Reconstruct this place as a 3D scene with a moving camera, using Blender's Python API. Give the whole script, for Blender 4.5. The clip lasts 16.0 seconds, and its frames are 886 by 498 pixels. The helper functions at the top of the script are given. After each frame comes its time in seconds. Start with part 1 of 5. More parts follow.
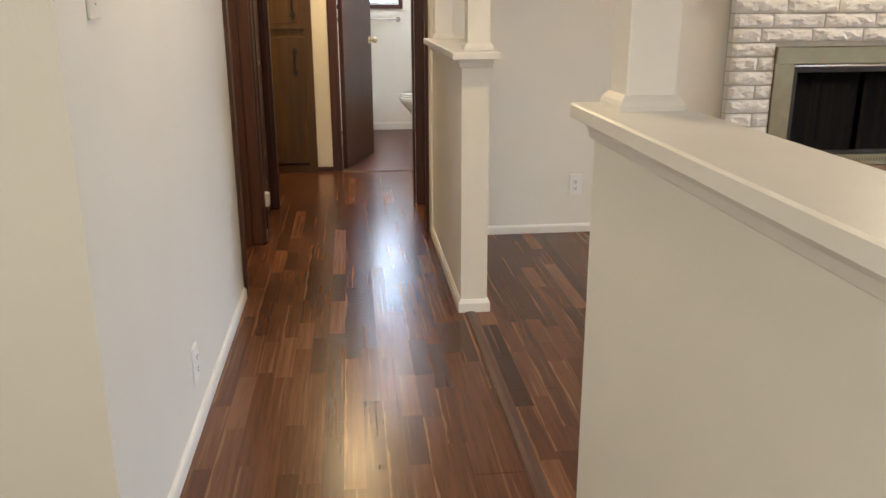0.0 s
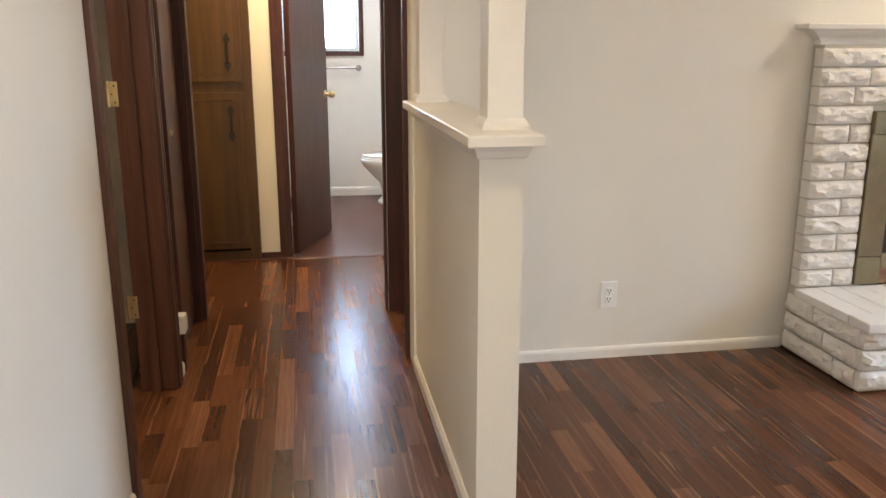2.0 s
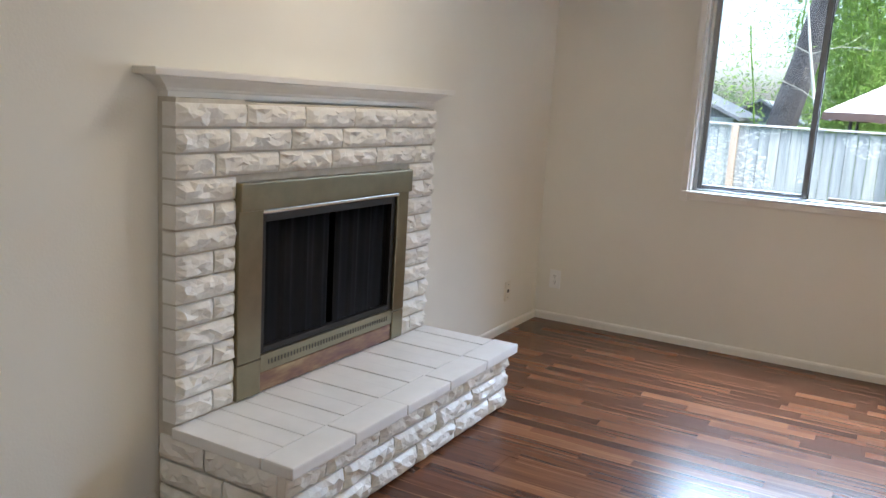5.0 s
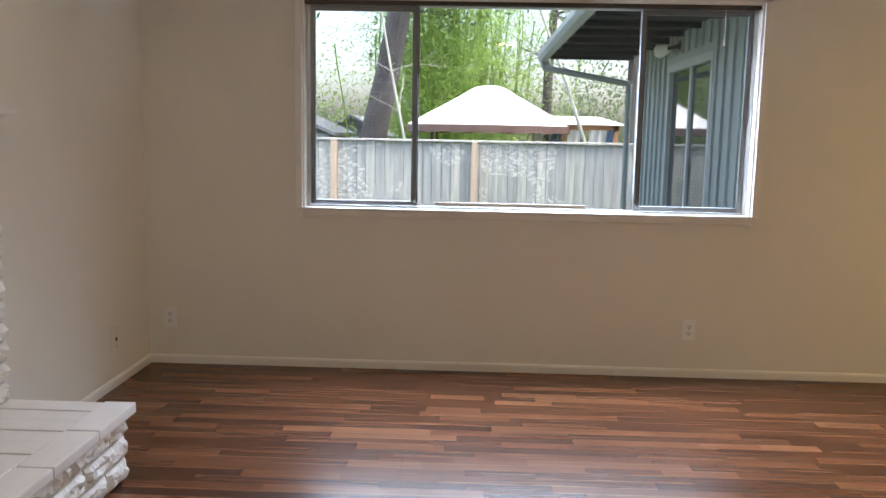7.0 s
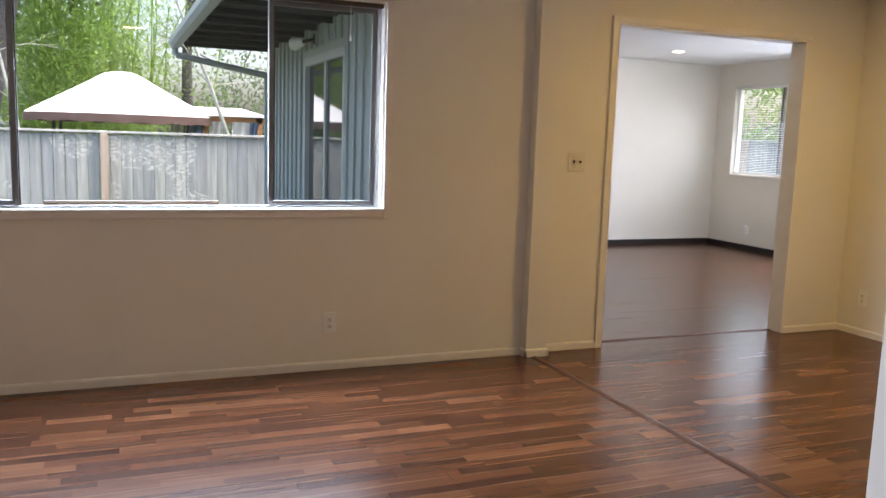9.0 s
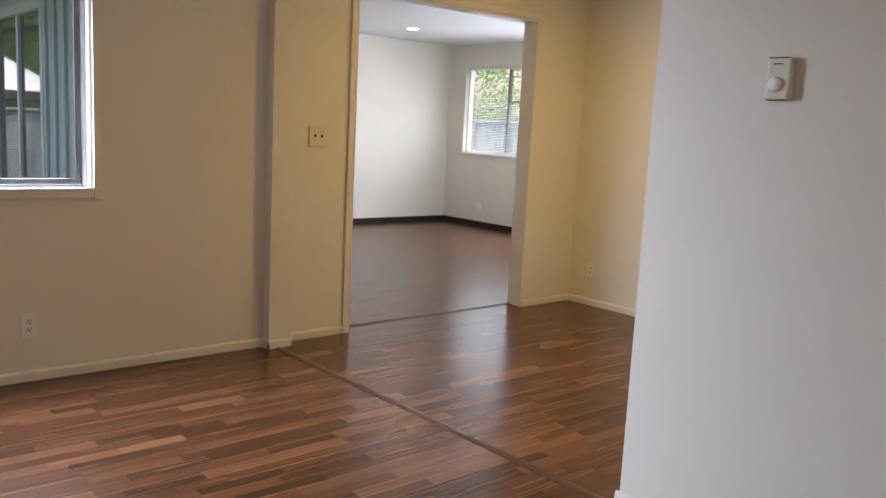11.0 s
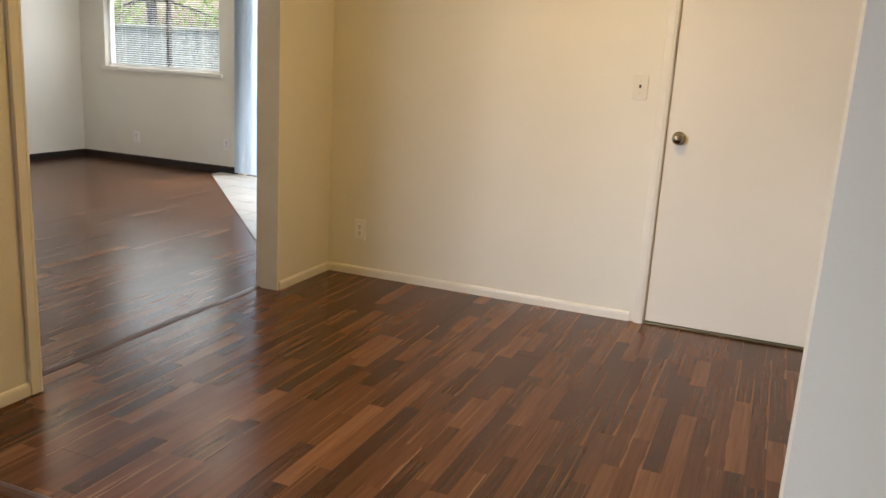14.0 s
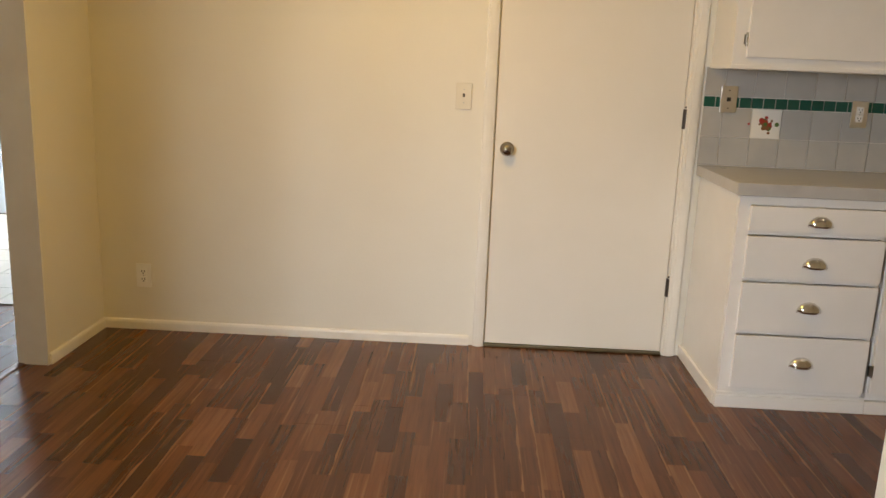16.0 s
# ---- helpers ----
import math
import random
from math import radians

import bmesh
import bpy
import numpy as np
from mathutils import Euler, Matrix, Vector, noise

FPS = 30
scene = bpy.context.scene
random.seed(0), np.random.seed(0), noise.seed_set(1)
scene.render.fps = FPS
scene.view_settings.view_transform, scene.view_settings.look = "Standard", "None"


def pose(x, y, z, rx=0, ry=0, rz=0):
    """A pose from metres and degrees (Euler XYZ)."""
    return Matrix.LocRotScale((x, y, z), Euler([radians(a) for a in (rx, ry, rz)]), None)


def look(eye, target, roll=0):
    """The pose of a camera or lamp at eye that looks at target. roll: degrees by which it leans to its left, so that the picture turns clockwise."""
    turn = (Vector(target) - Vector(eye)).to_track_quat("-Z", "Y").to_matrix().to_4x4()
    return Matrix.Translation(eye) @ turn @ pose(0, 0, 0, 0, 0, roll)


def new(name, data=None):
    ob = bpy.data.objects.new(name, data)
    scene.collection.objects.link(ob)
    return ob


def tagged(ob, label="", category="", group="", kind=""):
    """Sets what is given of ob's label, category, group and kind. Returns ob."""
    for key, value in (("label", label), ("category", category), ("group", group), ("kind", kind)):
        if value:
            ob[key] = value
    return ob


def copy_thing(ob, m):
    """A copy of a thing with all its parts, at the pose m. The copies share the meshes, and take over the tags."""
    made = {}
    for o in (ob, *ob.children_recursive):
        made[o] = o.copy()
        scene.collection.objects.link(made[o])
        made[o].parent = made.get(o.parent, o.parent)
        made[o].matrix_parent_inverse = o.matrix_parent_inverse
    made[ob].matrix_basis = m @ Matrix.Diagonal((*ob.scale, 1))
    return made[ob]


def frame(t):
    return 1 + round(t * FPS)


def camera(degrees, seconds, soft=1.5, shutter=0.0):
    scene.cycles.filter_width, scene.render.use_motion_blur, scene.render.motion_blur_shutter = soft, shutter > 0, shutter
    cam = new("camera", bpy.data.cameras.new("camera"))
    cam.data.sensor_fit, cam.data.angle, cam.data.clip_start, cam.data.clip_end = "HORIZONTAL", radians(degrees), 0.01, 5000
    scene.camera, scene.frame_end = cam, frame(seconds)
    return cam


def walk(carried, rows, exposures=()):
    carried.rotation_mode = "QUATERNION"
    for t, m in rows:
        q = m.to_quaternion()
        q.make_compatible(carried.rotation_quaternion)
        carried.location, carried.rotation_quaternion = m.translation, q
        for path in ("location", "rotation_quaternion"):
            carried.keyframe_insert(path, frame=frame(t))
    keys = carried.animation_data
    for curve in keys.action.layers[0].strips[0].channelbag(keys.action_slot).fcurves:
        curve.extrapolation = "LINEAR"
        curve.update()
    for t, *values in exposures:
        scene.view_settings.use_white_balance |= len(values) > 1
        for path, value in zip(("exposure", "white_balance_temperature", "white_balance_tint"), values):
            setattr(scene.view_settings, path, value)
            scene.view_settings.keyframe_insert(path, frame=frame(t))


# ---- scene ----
cam = camera(57.0, 16.0)
PATH = [
    (0, (0.059, -0.433, 1.323), (0.27, 1.469, 0.742), -0.2),
    (0.5, (0.036, -0.139, 1.33), (0.275, 1.761, 0.756), -0.2),
    (1, (0.072, 0.228, 1.328), (0.324, 2.134, 0.778), -0.4),
    (1.5, (0.079, 0.604, 1.33), (0.347, 2.516, 0.809), -0.3),
    (2, (0.083, 0.935, 1.339), (0.405, 2.849, 0.855), 0.0),
    (2.5, (0.161, 1.219, 1.356), (0.597, 3.12, 0.916), 0.4),
    (3, (0.182, 1.472, 1.327), (0.922, 3.281, 0.903), 1.4),
    (3.5, (0.178, 1.701, 1.348), (1.234, 3.351, 0.947), 2.3),
    (4, (0.274, 1.9, 1.347), (1.6, 3.347, 0.963), 3.0),
    (4.5, (0.4, 2.065, 1.36), (1.954, 3.267, 0.985), 3.5),
    (5, (0.439, 2.167, 1.385), (2.161, 3.117, 1.024), 3.5),
    (5.2, (0.446, 2.195, 1.391), (2.22, 3.049, 1.038), 3.3),
    (7.3, (0.786, 2.3, 1.353), (2.766, 2.25, 1.078), 1.1),
    (7.5, (0.807, 2.295, 1.363), (2.783, 2.169, 1.086), 1.2),
    (8, (0.855, 2.242, 1.341), (2.805, 1.888, 1.072), 1.3),
    (8.5, (0.859, 2.209, 1.353), (2.761, 1.654, 1.081), 1.4),
    (9, (0.857, 2.188, 1.358), (2.69, 1.435, 1.087), 1.9),
    (9.5, (0.868, 2.171, 1.354), (2.62, 1.246, 1.085), 2.3),
    (10, (0.857, 2.176, 1.345), (2.529, 1.112, 1.078), 2.7),
    (10.2, (0.878, 2.159, 1.334), (2.517, 1.045, 1.066), 2.8),
    (12.5, (2.095, 1.67, 1.311), (3.243, 0.081, 0.918), 2.8),
    (13, (2.353, 1.488, 1.329), (3.361, -0.186, 0.904), 2.9),
    (13.5, (2.69, 1.371, 1.328), (3.552, -0.378, 0.882), 3.4),
    (14, (2.954, 1.26, 1.314), (3.676, -0.547, 0.852), 3.4),
    (14.5, (3.198, 1.163, 1.317), (3.751, -0.696, 0.829), 3.2),
    (15, (3.407, 1.104, 1.304), (3.746, -0.8, 0.796), 3.1),
    (15.5, (3.507, 1.041, 1.308), (3.701, -0.888, 0.817), 2.7),
    (16, (3.574, 0.9, 1.343), (3.637, -1.051, 0.908), 2.3),
]
EXPOSURES = [(0, 3.03, 6400, 15), (2, 3.22, 6250, 16), (3.5, 2.98, 5800, 13), (5, 2.72, 5700, 13), (7.5, 2.12, 6450, 20), (10, 2.02, 6450, 22), (12.5, 2.02, 6650, 18), (14, 1.85, 7000, 17), (16, 1.82, 7500, 16)]
walk(cam, [(t, look(eye, target, roll)) for t, eye, target, roll in PATH], EXPOSURES)

# ---- light ----
world = bpy.data.worlds.new("overcast_sky")
scene.world = world
world.use_nodes = True
sky = world.node_tree.nodes.new("ShaderNodeTexSky")
sky.sky_type, sky.sun_disc = "NISHITA", False
sky.sun_elevation, sky.sun_rotation = radians(55), radians(200)
sky.air_density, sky.dust_density, sky.ozone_density = 1.0, 5.0, 0.3
world.node_tree.links.new(sky.outputs[0], world.node_tree.nodes["Background"].inputs[0])
world.node_tree.nodes["Background"].inputs[1].default_value = 0.15

sun = new("sun", bpy.data.lights.new("sun", "SUN"))
sun.data.energy, sun.data.angle, sun.data.color = 1.4, radians(20), (1.0, 0.97, 0.92)
sun.matrix_world = look((6, 12, 20), (10, 4, 0))


def area_lamp(name, place, target, width, height, watts, colour, spread=180):
    lamp = new(name, bpy.data.lights.new(name, "AREA"))
    lamp.data.shape, lamp.data.size, lamp.data.size_y = "RECTANGLE", width, height
    lamp.data.energy, lamp.data.color, lamp.data.spread = watts, colour, radians(spread)
    lamp.matrix_world = look(place, target)
    return lamp


def down_lamp(name, at, watts, colour, radius=0.12):
    """A round lamp just under the ceiling that shines down."""
    lamp = new(name, bpy.data.lights.new(name, "AREA"))
    lamp.data.shape, lamp.data.size = "DISK", radius * 2
    lamp.data.energy, lamp.data.color = watts, colour
    lamp.location = (*at, 2.45)
    return lamp


COOL, WARM, SOFT = (0.70, 0.84, 1.0), (1.0, 0.72, 0.36), (1.0, 0.76, 0.46)
for level in (1.08, 1.50, 1.92):
    area_lamp("sky_light_living_window", (5.47, 1.99, level), (4.47, 1.99, level - 1.3), 2.4, 0.26, 3.5, COOL, 85)
# Added lamp beyond the window that strengthens slanting sky light on the dining walls.
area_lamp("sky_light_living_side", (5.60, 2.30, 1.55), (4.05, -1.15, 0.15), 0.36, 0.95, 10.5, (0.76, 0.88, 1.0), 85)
area_lamp("sky_light_living_level", (5.49, 2.2, 1.52), (-0.47, 2.0, -0.2), 1.9, 1.0, 2.8, COOL, 80)
area_lamp("sky_light_far_slider", (6.9, -5.680, 1.1), (6.9, -3.0, 0.8), 1.8, 1.9, 33.0, (0.74, 0.87, 1.0))
area_lamp("sky_light_far_window", (8.98, -5.715, 1.57), (8.98, -4.3, 0.9), 1.35, 1.0, 2.8, (0.74, 0.87, 1.0), 140)
# Unseen fill added inside the entry; its south wall has no door or window.
area_lamp("sky_light_entry_door", (-0.6, -2.1, 1.5), (-0.3, 1.0, 0.9), 0.8, 1.2, 4.4, (1.0, 0.96, 0.80))
area_lamp("sky_light_bath_window", (0.31, 8.75, 1.8), (0.31, 7.0, 1.5), 0.7, 0.8, 10.0, (0.8, 0.9, 1.0))
down_lamp("dining_ceiling_lamp", (3.85, -1.60), 6.2, (1.0, 0.64, 0.11))
down_lamp("fireplace_ceiling_lamp", (2.95, 3.50), 1.5, (1.0, 0.82, 0.56))
down_lamp("hall_ceiling_lamp", (0.02, 5.66), 3.2, WARM, 0.06)
down_lamp("entry_ceiling_lamp", (0.15, 1.9), 1.5, (1.0, 0.78, 0.46))
down_lamp("bedroom_ceiling_lamp", (-1.4, 2.9), 2.6, SOFT)
# Added fill that brightens the drawer fronts; no fixture is known here.
down_lamp("kitchen_ceiling_lamp", (1.5, -1.6), 0.55, (1.0, 0.9, 0.75))
# Unseen fill added to lift the bathroom walls beyond what the window gives.
down_lamp("bath_ceiling_lamp", (0.4, 7.3), 1.7, (1.0, 0.94, 0.85))
down_lamp("far_room_lamp_a", (9.02, -4.11), 0.2, (1.0, 0.78, 0.5), 0.06)
down_lamp("far_room_lamp_b", (7.47, -4.50), 0.2, (1.0, 0.78, 0.5), 0.06)

# ---- materials ----


def shader(name, rough=0.5, metal=0.0, spec=0.5, colour=(0.8, 0.8, 0.8)):
    mat = bpy.data.materials.new(name)
    mat.use_nodes = True
    bsdf = mat.node_tree.nodes["Principled BSDF"]
    bsdf.inputs["Roughness"].default_value = rough
    bsdf.inputs["Metallic"].default_value = metal
    bsdf.inputs["Specular IOR Level"].default_value = spec
    bsdf.inputs["Base Color"].default_value = (*colour, 1)
    return mat, mat.node_tree, bsdf


def node(tree, kind, **values):
    n = tree.nodes.new(kind)
    for key, value in values.items():
        if key in n.inputs:
            n.inputs[key].default_value = value
    return n


def position(tree, scale=(1, 1, 1)):
    geo = tree.nodes.new("ShaderNodeNewGeometry")
    mul = tree.nodes.new("ShaderNodeVectorMath")
    mul.operation = "MULTIPLY"
    mul.inputs[1].default_value = scale
    tree.links.new(geo.outputs["Position"], mul.inputs[0])
    return mul.outputs[0]


def ramp(tree, source, stops):
    r = tree.nodes.new("ShaderNodeValToRGB")
    r.color_ramp.elements[0].position, r.color_ramp.elements[0].color = stops[0][0], (*stops[0][1], 1)
    r.color_ramp.elements[1].position, r.color_ramp.elements[1].color = stops[-1][0], (*stops[-1][1], 1)
    for at, colour in stops[1:-1]:
        r.color_ramp.elements.new(at).color = (*colour, 1)
    tree.links.new(source, r.inputs[0])
    return r.outputs[0]


def maths(tree, op, a, b=None):
    n = tree.nodes.new("ShaderNodeMath")
    n.operation = op
    for slot, value in ((0, a), (1, b)):
        if value is None:
            continue
        if isinstance(value, (int, float)):
            n.inputs[slot].default_value = value
        else:
            tree.links.new(value, n.inputs[slot])
    return n.outputs[0]


def mix(tree, factor, a, b, blend="MIX"):
    m = tree.nodes.new("ShaderNodeMix")
    m.data_type, m.blend_type = "RGBA", blend
    for slot, value in ((0, factor), (6, a), (7, b)):
        if isinstance(value, (int, float)):
            m.inputs[slot].default_value = value
        elif isinstance(value, tuple):
            m.inputs[slot].default_value = (*value, 1)
        else:
            tree.links.new(value, m.inputs[slot])
    return m.outputs[2]


def bump(tree, bsdf, height, strength=0.2, distance=0.002):
    b = node(tree, "ShaderNodeBump", Strength=strength, Distance=distance)
    tree.links.new(height, b.inputs["Height"])
    tree.links.new(b.outputs[0], bsdf.inputs["Normal"])


def noisy(tree, scale, at, detail=4, rough=0.6):
    n = node(tree, "ShaderNodeTexNoise", Scale=scale, Detail=detail, Roughness=rough)
    tree.links.new(at, n.inputs["Vector"])
    return n.outputs["Fac"]


def painted(name, low, high, rough=0.55, grain=160, large=1.6, strength=0.15, distance=0.0015, spec=0.4):
    """Paint with faint large blotches and a fine relief."""
    mat, tree, bsdf = shader(name, rough, 0, spec)
    at = position(tree)
    tone = noisy(tree, large, at, 3)
    tree.links.new(ramp(tree, tone, [(0.3, low), (0.7, high)]), bsdf.inputs["Base Color"])
    fine = noisy(tree, grain, at, 3, 0.5)
    bump(tree, bsdf, fine, strength, distance)
    tree.links.new(maths(tree, "ADD", maths(tree, "MULTIPLY", tone, 0.12), rough - 0.06), bsdf.inputs["Roughness"])
    return mat


WALL = painted("wall_paint", (0.785, 0.758, 0.682), (0.825, 0.803, 0.728), 0.6, 110, 1.2, 0.26, 0.002)
TRIM = painted("trim_paint", (0.80, 0.775, 0.72), (0.85, 0.83, 0.78), 0.35, 60, 6, 0.06, 0.001)
CEILING = painted("ceiling_paint", (0.80, 0.79, 0.76), (0.84, 0.83, 0.80), 0.8, 70, 1.5, 0.5, 0.003)
DOOR_PAINT = painted("door_paint", (0.80, 0.77, 0.70), (0.83, 0.80, 0.74), 0.4, 45, 2, 0.06, 0.001)
CABINET_PAINT = painted("cabinet_paint", (0.82, 0.81, 0.79), (0.86, 0.85, 0.83), 0.32, 40, 5, 0.06, 0.001)
PLASTIC = painted("ivory_plastic", (0.74, 0.70, 0.60), (0.78, 0.74, 0.64), 0.35, 90, 8, 0.02, 0.0005)
WHITE_PLASTIC = painted("white_plastic", (0.86, 0.86, 0.84), (0.89, 0.89, 0.87), 0.35, 90, 8, 0.02, 0.0005)
SLOT, _, _ = shader("dark_slot", 0.7, 0, 0.3, (0.03, 0.028, 0.025))
STONE = painted("painted_split_brick", (0.72, 0.70, 0.65), (0.82, 0.80, 0.76), 0.5, 55, 9, 0.6, 0.004)
# Mortar tone lowered so its colour carries the shade between the bricks.
JOINT_SHADE_MORTAR = painted("joint_shade_mortar", (0.46, 0.42, 0.35), (0.58, 0.54, 0.47), 0.75, 70, 14, 0.5, 0.003)
HEARTH = painted("hearth_tile_paint", (0.78, 0.77, 0.75), (0.85, 0.84, 0.82), 0.35, 40, 7, 0.15, 0.001)
PORCELAIN, _, _ = shader("porcelain", 0.12, 0, 0.6, (0.82, 0.82, 0.80))


def translucent_vinyl(name, colour, inner, share):
    mat, tree, bsdf = shader(name, 0.45, 0, 0.4, colour)
    through_light = tree.nodes.new("ShaderNodeBsdfTranslucent")
    through_light.inputs[0].default_value = (*inner, 1)
    both = tree.nodes.new("ShaderNodeMixShader")
    both.inputs[0].default_value = share
    tree.links.new(bsdf.outputs[0], both.inputs[1])
    tree.links.new(through_light.outputs[0], both.inputs[2])
    tree.links.new(both.outputs[0], tree.nodes["Material Output"].inputs[0])
    return mat


VINYL = translucent_vinyl("translucent_vinyl_blind", (0.74, 0.78, 0.80), (0.62, 0.76, 0.88), 0.42)
SLAT_VINYL = translucent_vinyl("white_slat_vinyl", (0.86, 0.88, 0.89), (0.86, 0.91, 0.95), 0.6)
FROST_GLASS = translucent_vinyl("frosted_glass", (0.80, 0.84, 0.86), (0.90, 0.95, 1.0), 0.85)


def laminate():
    """Three-strip laminate: narrow staves of random length, red-brown, with grain and a satin coat."""
    mat, tree, bsdf = shader("laminate_floor", 0.3, 0, 0.36)
    geo = tree.nodes.new("ShaderNodeNewGeometry")
    cut = tree.nodes.new("ShaderNodeSeparateXYZ")
    tree.links.new(geo.outputs["Position"], cut.inputs[0])
    column = maths(tree, "FLOOR", maths(tree, "DIVIDE", cut.outputs[0], 0.0645))

    def white(a, b):
        c = tree.nodes.new("ShaderNodeCombineXYZ")
        tree.links.new(a, c.inputs[0])
        if isinstance(b, (int, float)):
            c.inputs[1].default_value = b
        else:
            tree.links.new(b, c.inputs[1])
        w = tree.nodes.new("ShaderNodeTexWhiteNoise")
        w.noise_dimensions = "2D"
        tree.links.new(c.outputs[0], w.inputs["Vector"])
        return w.outputs["Value"]
    shift = maths(tree, "MULTIPLY", white(column, 3.7), 5.0)
    length = maths(tree, "ADD", 0.36, maths(tree, "MULTIPLY", white(column, 9.1), 0.26))
    along = maths(tree, "DIVIDE", maths(tree, "ADD", cut.outputs[1], shift), length)
    warp = maths(tree, "MULTIPLY", maths(tree, "SINE", maths(tree, "MULTIPLY", along, 2.1)), 0.28)
    row = maths(tree, "FLOOR", maths(tree, "ADD", along, warp))
    tone = white(column, row)
    hue = white(column, maths(tree, "ADD", row, 51.5))
    base = ramp(tree, tone, [(0.0, (0.044, 0.0155, 0.008)), (0.25, (0.074, 0.0265, 0.0115)), (0.65, (0.113, 0.042, 0.018)),
                             (0.9, (0.15, 0.060, 0.026)), (1.0, (0.21, 0.090, 0.041))])
    base = mix(tree, maths(tree, "MULTIPLY", hue, 0.3), base, (0.115, 0.040, 0.019))
    c = tree.nodes.new("ShaderNodeCombineXYZ")
    tree.links.new(maths(tree, "MULTIPLY", cut.outputs[0], 75), c.inputs[0])
    tree.links.new(maths(tree, "ADD", maths(tree, "MULTIPLY", cut.outputs[1], 3.2), maths(tree, "MULTIPLY", tone, 40)), c.inputs[1])
    tree.links.new(maths(tree, "MULTIPLY", hue, 20), c.inputs[2])
    grain = noisy(tree, 1.0, c.outputs[0], 5, 0.65)
    base = mix(tree, 1.0, base, ramp(tree, grain, [(0.25, (0.64, 0.59, 0.56)), (0.5, (1, 1, 1)), (0.76, (1.28, 1.24, 1.18))]), "MULTIPLY")
    c2 = tree.nodes.new("ShaderNodeCombineXYZ")
    tree.links.new(maths(tree, "MULTIPLY", cut.outputs[0], 70), c2.inputs[0])
    tree.links.new(maths(tree, "ADD", maths(tree, "MULTIPLY", cut.outputs[1], 1.5), maths(tree, "MULTIPLY", hue, 90)), c2.inputs[1])
    streak = noisy(tree, 1.0, c2.outputs[0], 1, 0.4)
    base = mix(tree, ramp(tree, streak, [(0.62, (0, 0, 0)), (0.80, (0.5, 0.5, 0.5))]), base, (0.34, 0.165, 0.078))
    # pale sapwood along one edge of some staves
    side = maths(tree, "FRACT", maths(tree, "DIVIDE", cut.outputs[0], 0.0645))
    c3 = tree.nodes.new("ShaderNodeCombineXYZ")
    tree.links.new(column, c3.inputs[0])
    tree.links.new(maths(tree, "MULTIPLY", cut.outputs[1], 5.0), c3.inputs[1])
    reach = maths(tree, "SUBTRACT", maths(tree, "MULTIPLY", noisy(tree, 1.0, c3.outputs[0], 2, 0.5), 0.5), 0.15)
    sap = maths(tree, "MULTIPLY", maths(tree, "LESS_THAN", side, reach), maths(tree, "GREATER_THAN", white(column, maths(tree, "ADD", row, 17.3)), 0.78))
    base = mix(tree, maths(tree, "MULTIPLY", sap, 0.42), base, (0.36, 0.175, 0.08))
    tree.links.new(base, bsdf.inputs["Base Color"])
    bsdf.inputs["Roughness"].default_value = 0.25
    return mat


LAMINATE = laminate()


def wood(name, dark, light, rough=0.4, axis=2, scale=1.0):
    mat, tree, bsdf = shader(name, rough, 0, 0.45)
    stretch = [42 * scale, 42 * scale, 42 * scale]
    stretch[axis] = 2.4 * scale
    at = position(tree, tuple(stretch))
    grain = noisy(tree, 1.0, at, 6, 0.65)
    tree.links.new(ramp(tree, grain, [(0.3, dark), (0.7, light)]), bsdf.inputs["Base Color"])
    bump(tree, bsdf, grain, 0.15, 0.001)
    return mat


DARK_WOOD = wood("dark_stained_wood", (0.034, 0.009, 0.006), (0.085, 0.026, 0.017), 0.42)
JAMB_WOOD = wood("brown_jamb_wood", (0.050, 0.019, 0.011), (0.115, 0.045, 0.027), 0.45, 2, 0.6)
LINEN_WOOD = wood("linen_cabinet_wood", (0.052, 0.023, 0.005), (0.10, 0.048, 0.010), 0.4, 2, 0.45)
OAK_DOOR = wood("orange_oak_door", (0.30, 0.14, 0.05), (0.42, 0.21, 0.08), 0.4)
STRIP_WOOD = wood("dark_transition_strip", (0.05, 0.022, 0.013), (0.11, 0.048, 0.028), 0.4, 0)
STRIP_WOOD_Y = wood("dark_transition_strip_long", (0.05, 0.022, 0.013), (0.11, 0.048, 0.028), 0.4, 1)
FENCE_WOOD = wood("weathered_fence_wood", (0.36, 0.37, 0.36), (0.60, 0.60, 0.57), 0.85, 2, 0.35)


def weathered_boards():
    """Silver-grey fence boards with pale lichen dapples."""
    mat, tree, bsdf = shader("weathered_fence_boards", 0.9, 0, 0.2)
    info = tree.nodes.new("ShaderNodeObjectInfo")
    grain = noisy(tree, 1.0, position(tree, (16, 16, 1.2)), 5)
    base = ramp(tree, grain, [(0.3, (0.26, 0.29, 0.295)), (0.7, (0.47, 0.49, 0.48))])
    base = mix(tree, 1.0, base, ramp(tree, info.outputs["Random"], [(0.0, (0.8, 0.82, 0.85)), (1.0, (1.15, 1.12, 1.05))]), "MULTIPLY")
    patch = noisy(tree, 0.55, position(tree), 2)
    dapple = noisy(tree, 13, position(tree, (1, 1, 1.8)), 6, 0.75)
    spots = maths(tree, "MULTIPLY", maths(tree, "GREATER_THAN", dapple, 0.53), maths(tree, "GREATER_THAN", patch, 0.47))
    tree.links.new(mix(tree, maths(tree, "MULTIPLY", spots, 0.65), base, (0.70, 0.72, 0.68)), bsdf.inputs["Base Color"])
    return mat


FENCE_BOARDS = weathered_boards()
FENCE_POST = wood("cedar_post", (0.38, 0.30, 0.23), (0.52, 0.43, 0.34), 0.8, 2, 0.35)
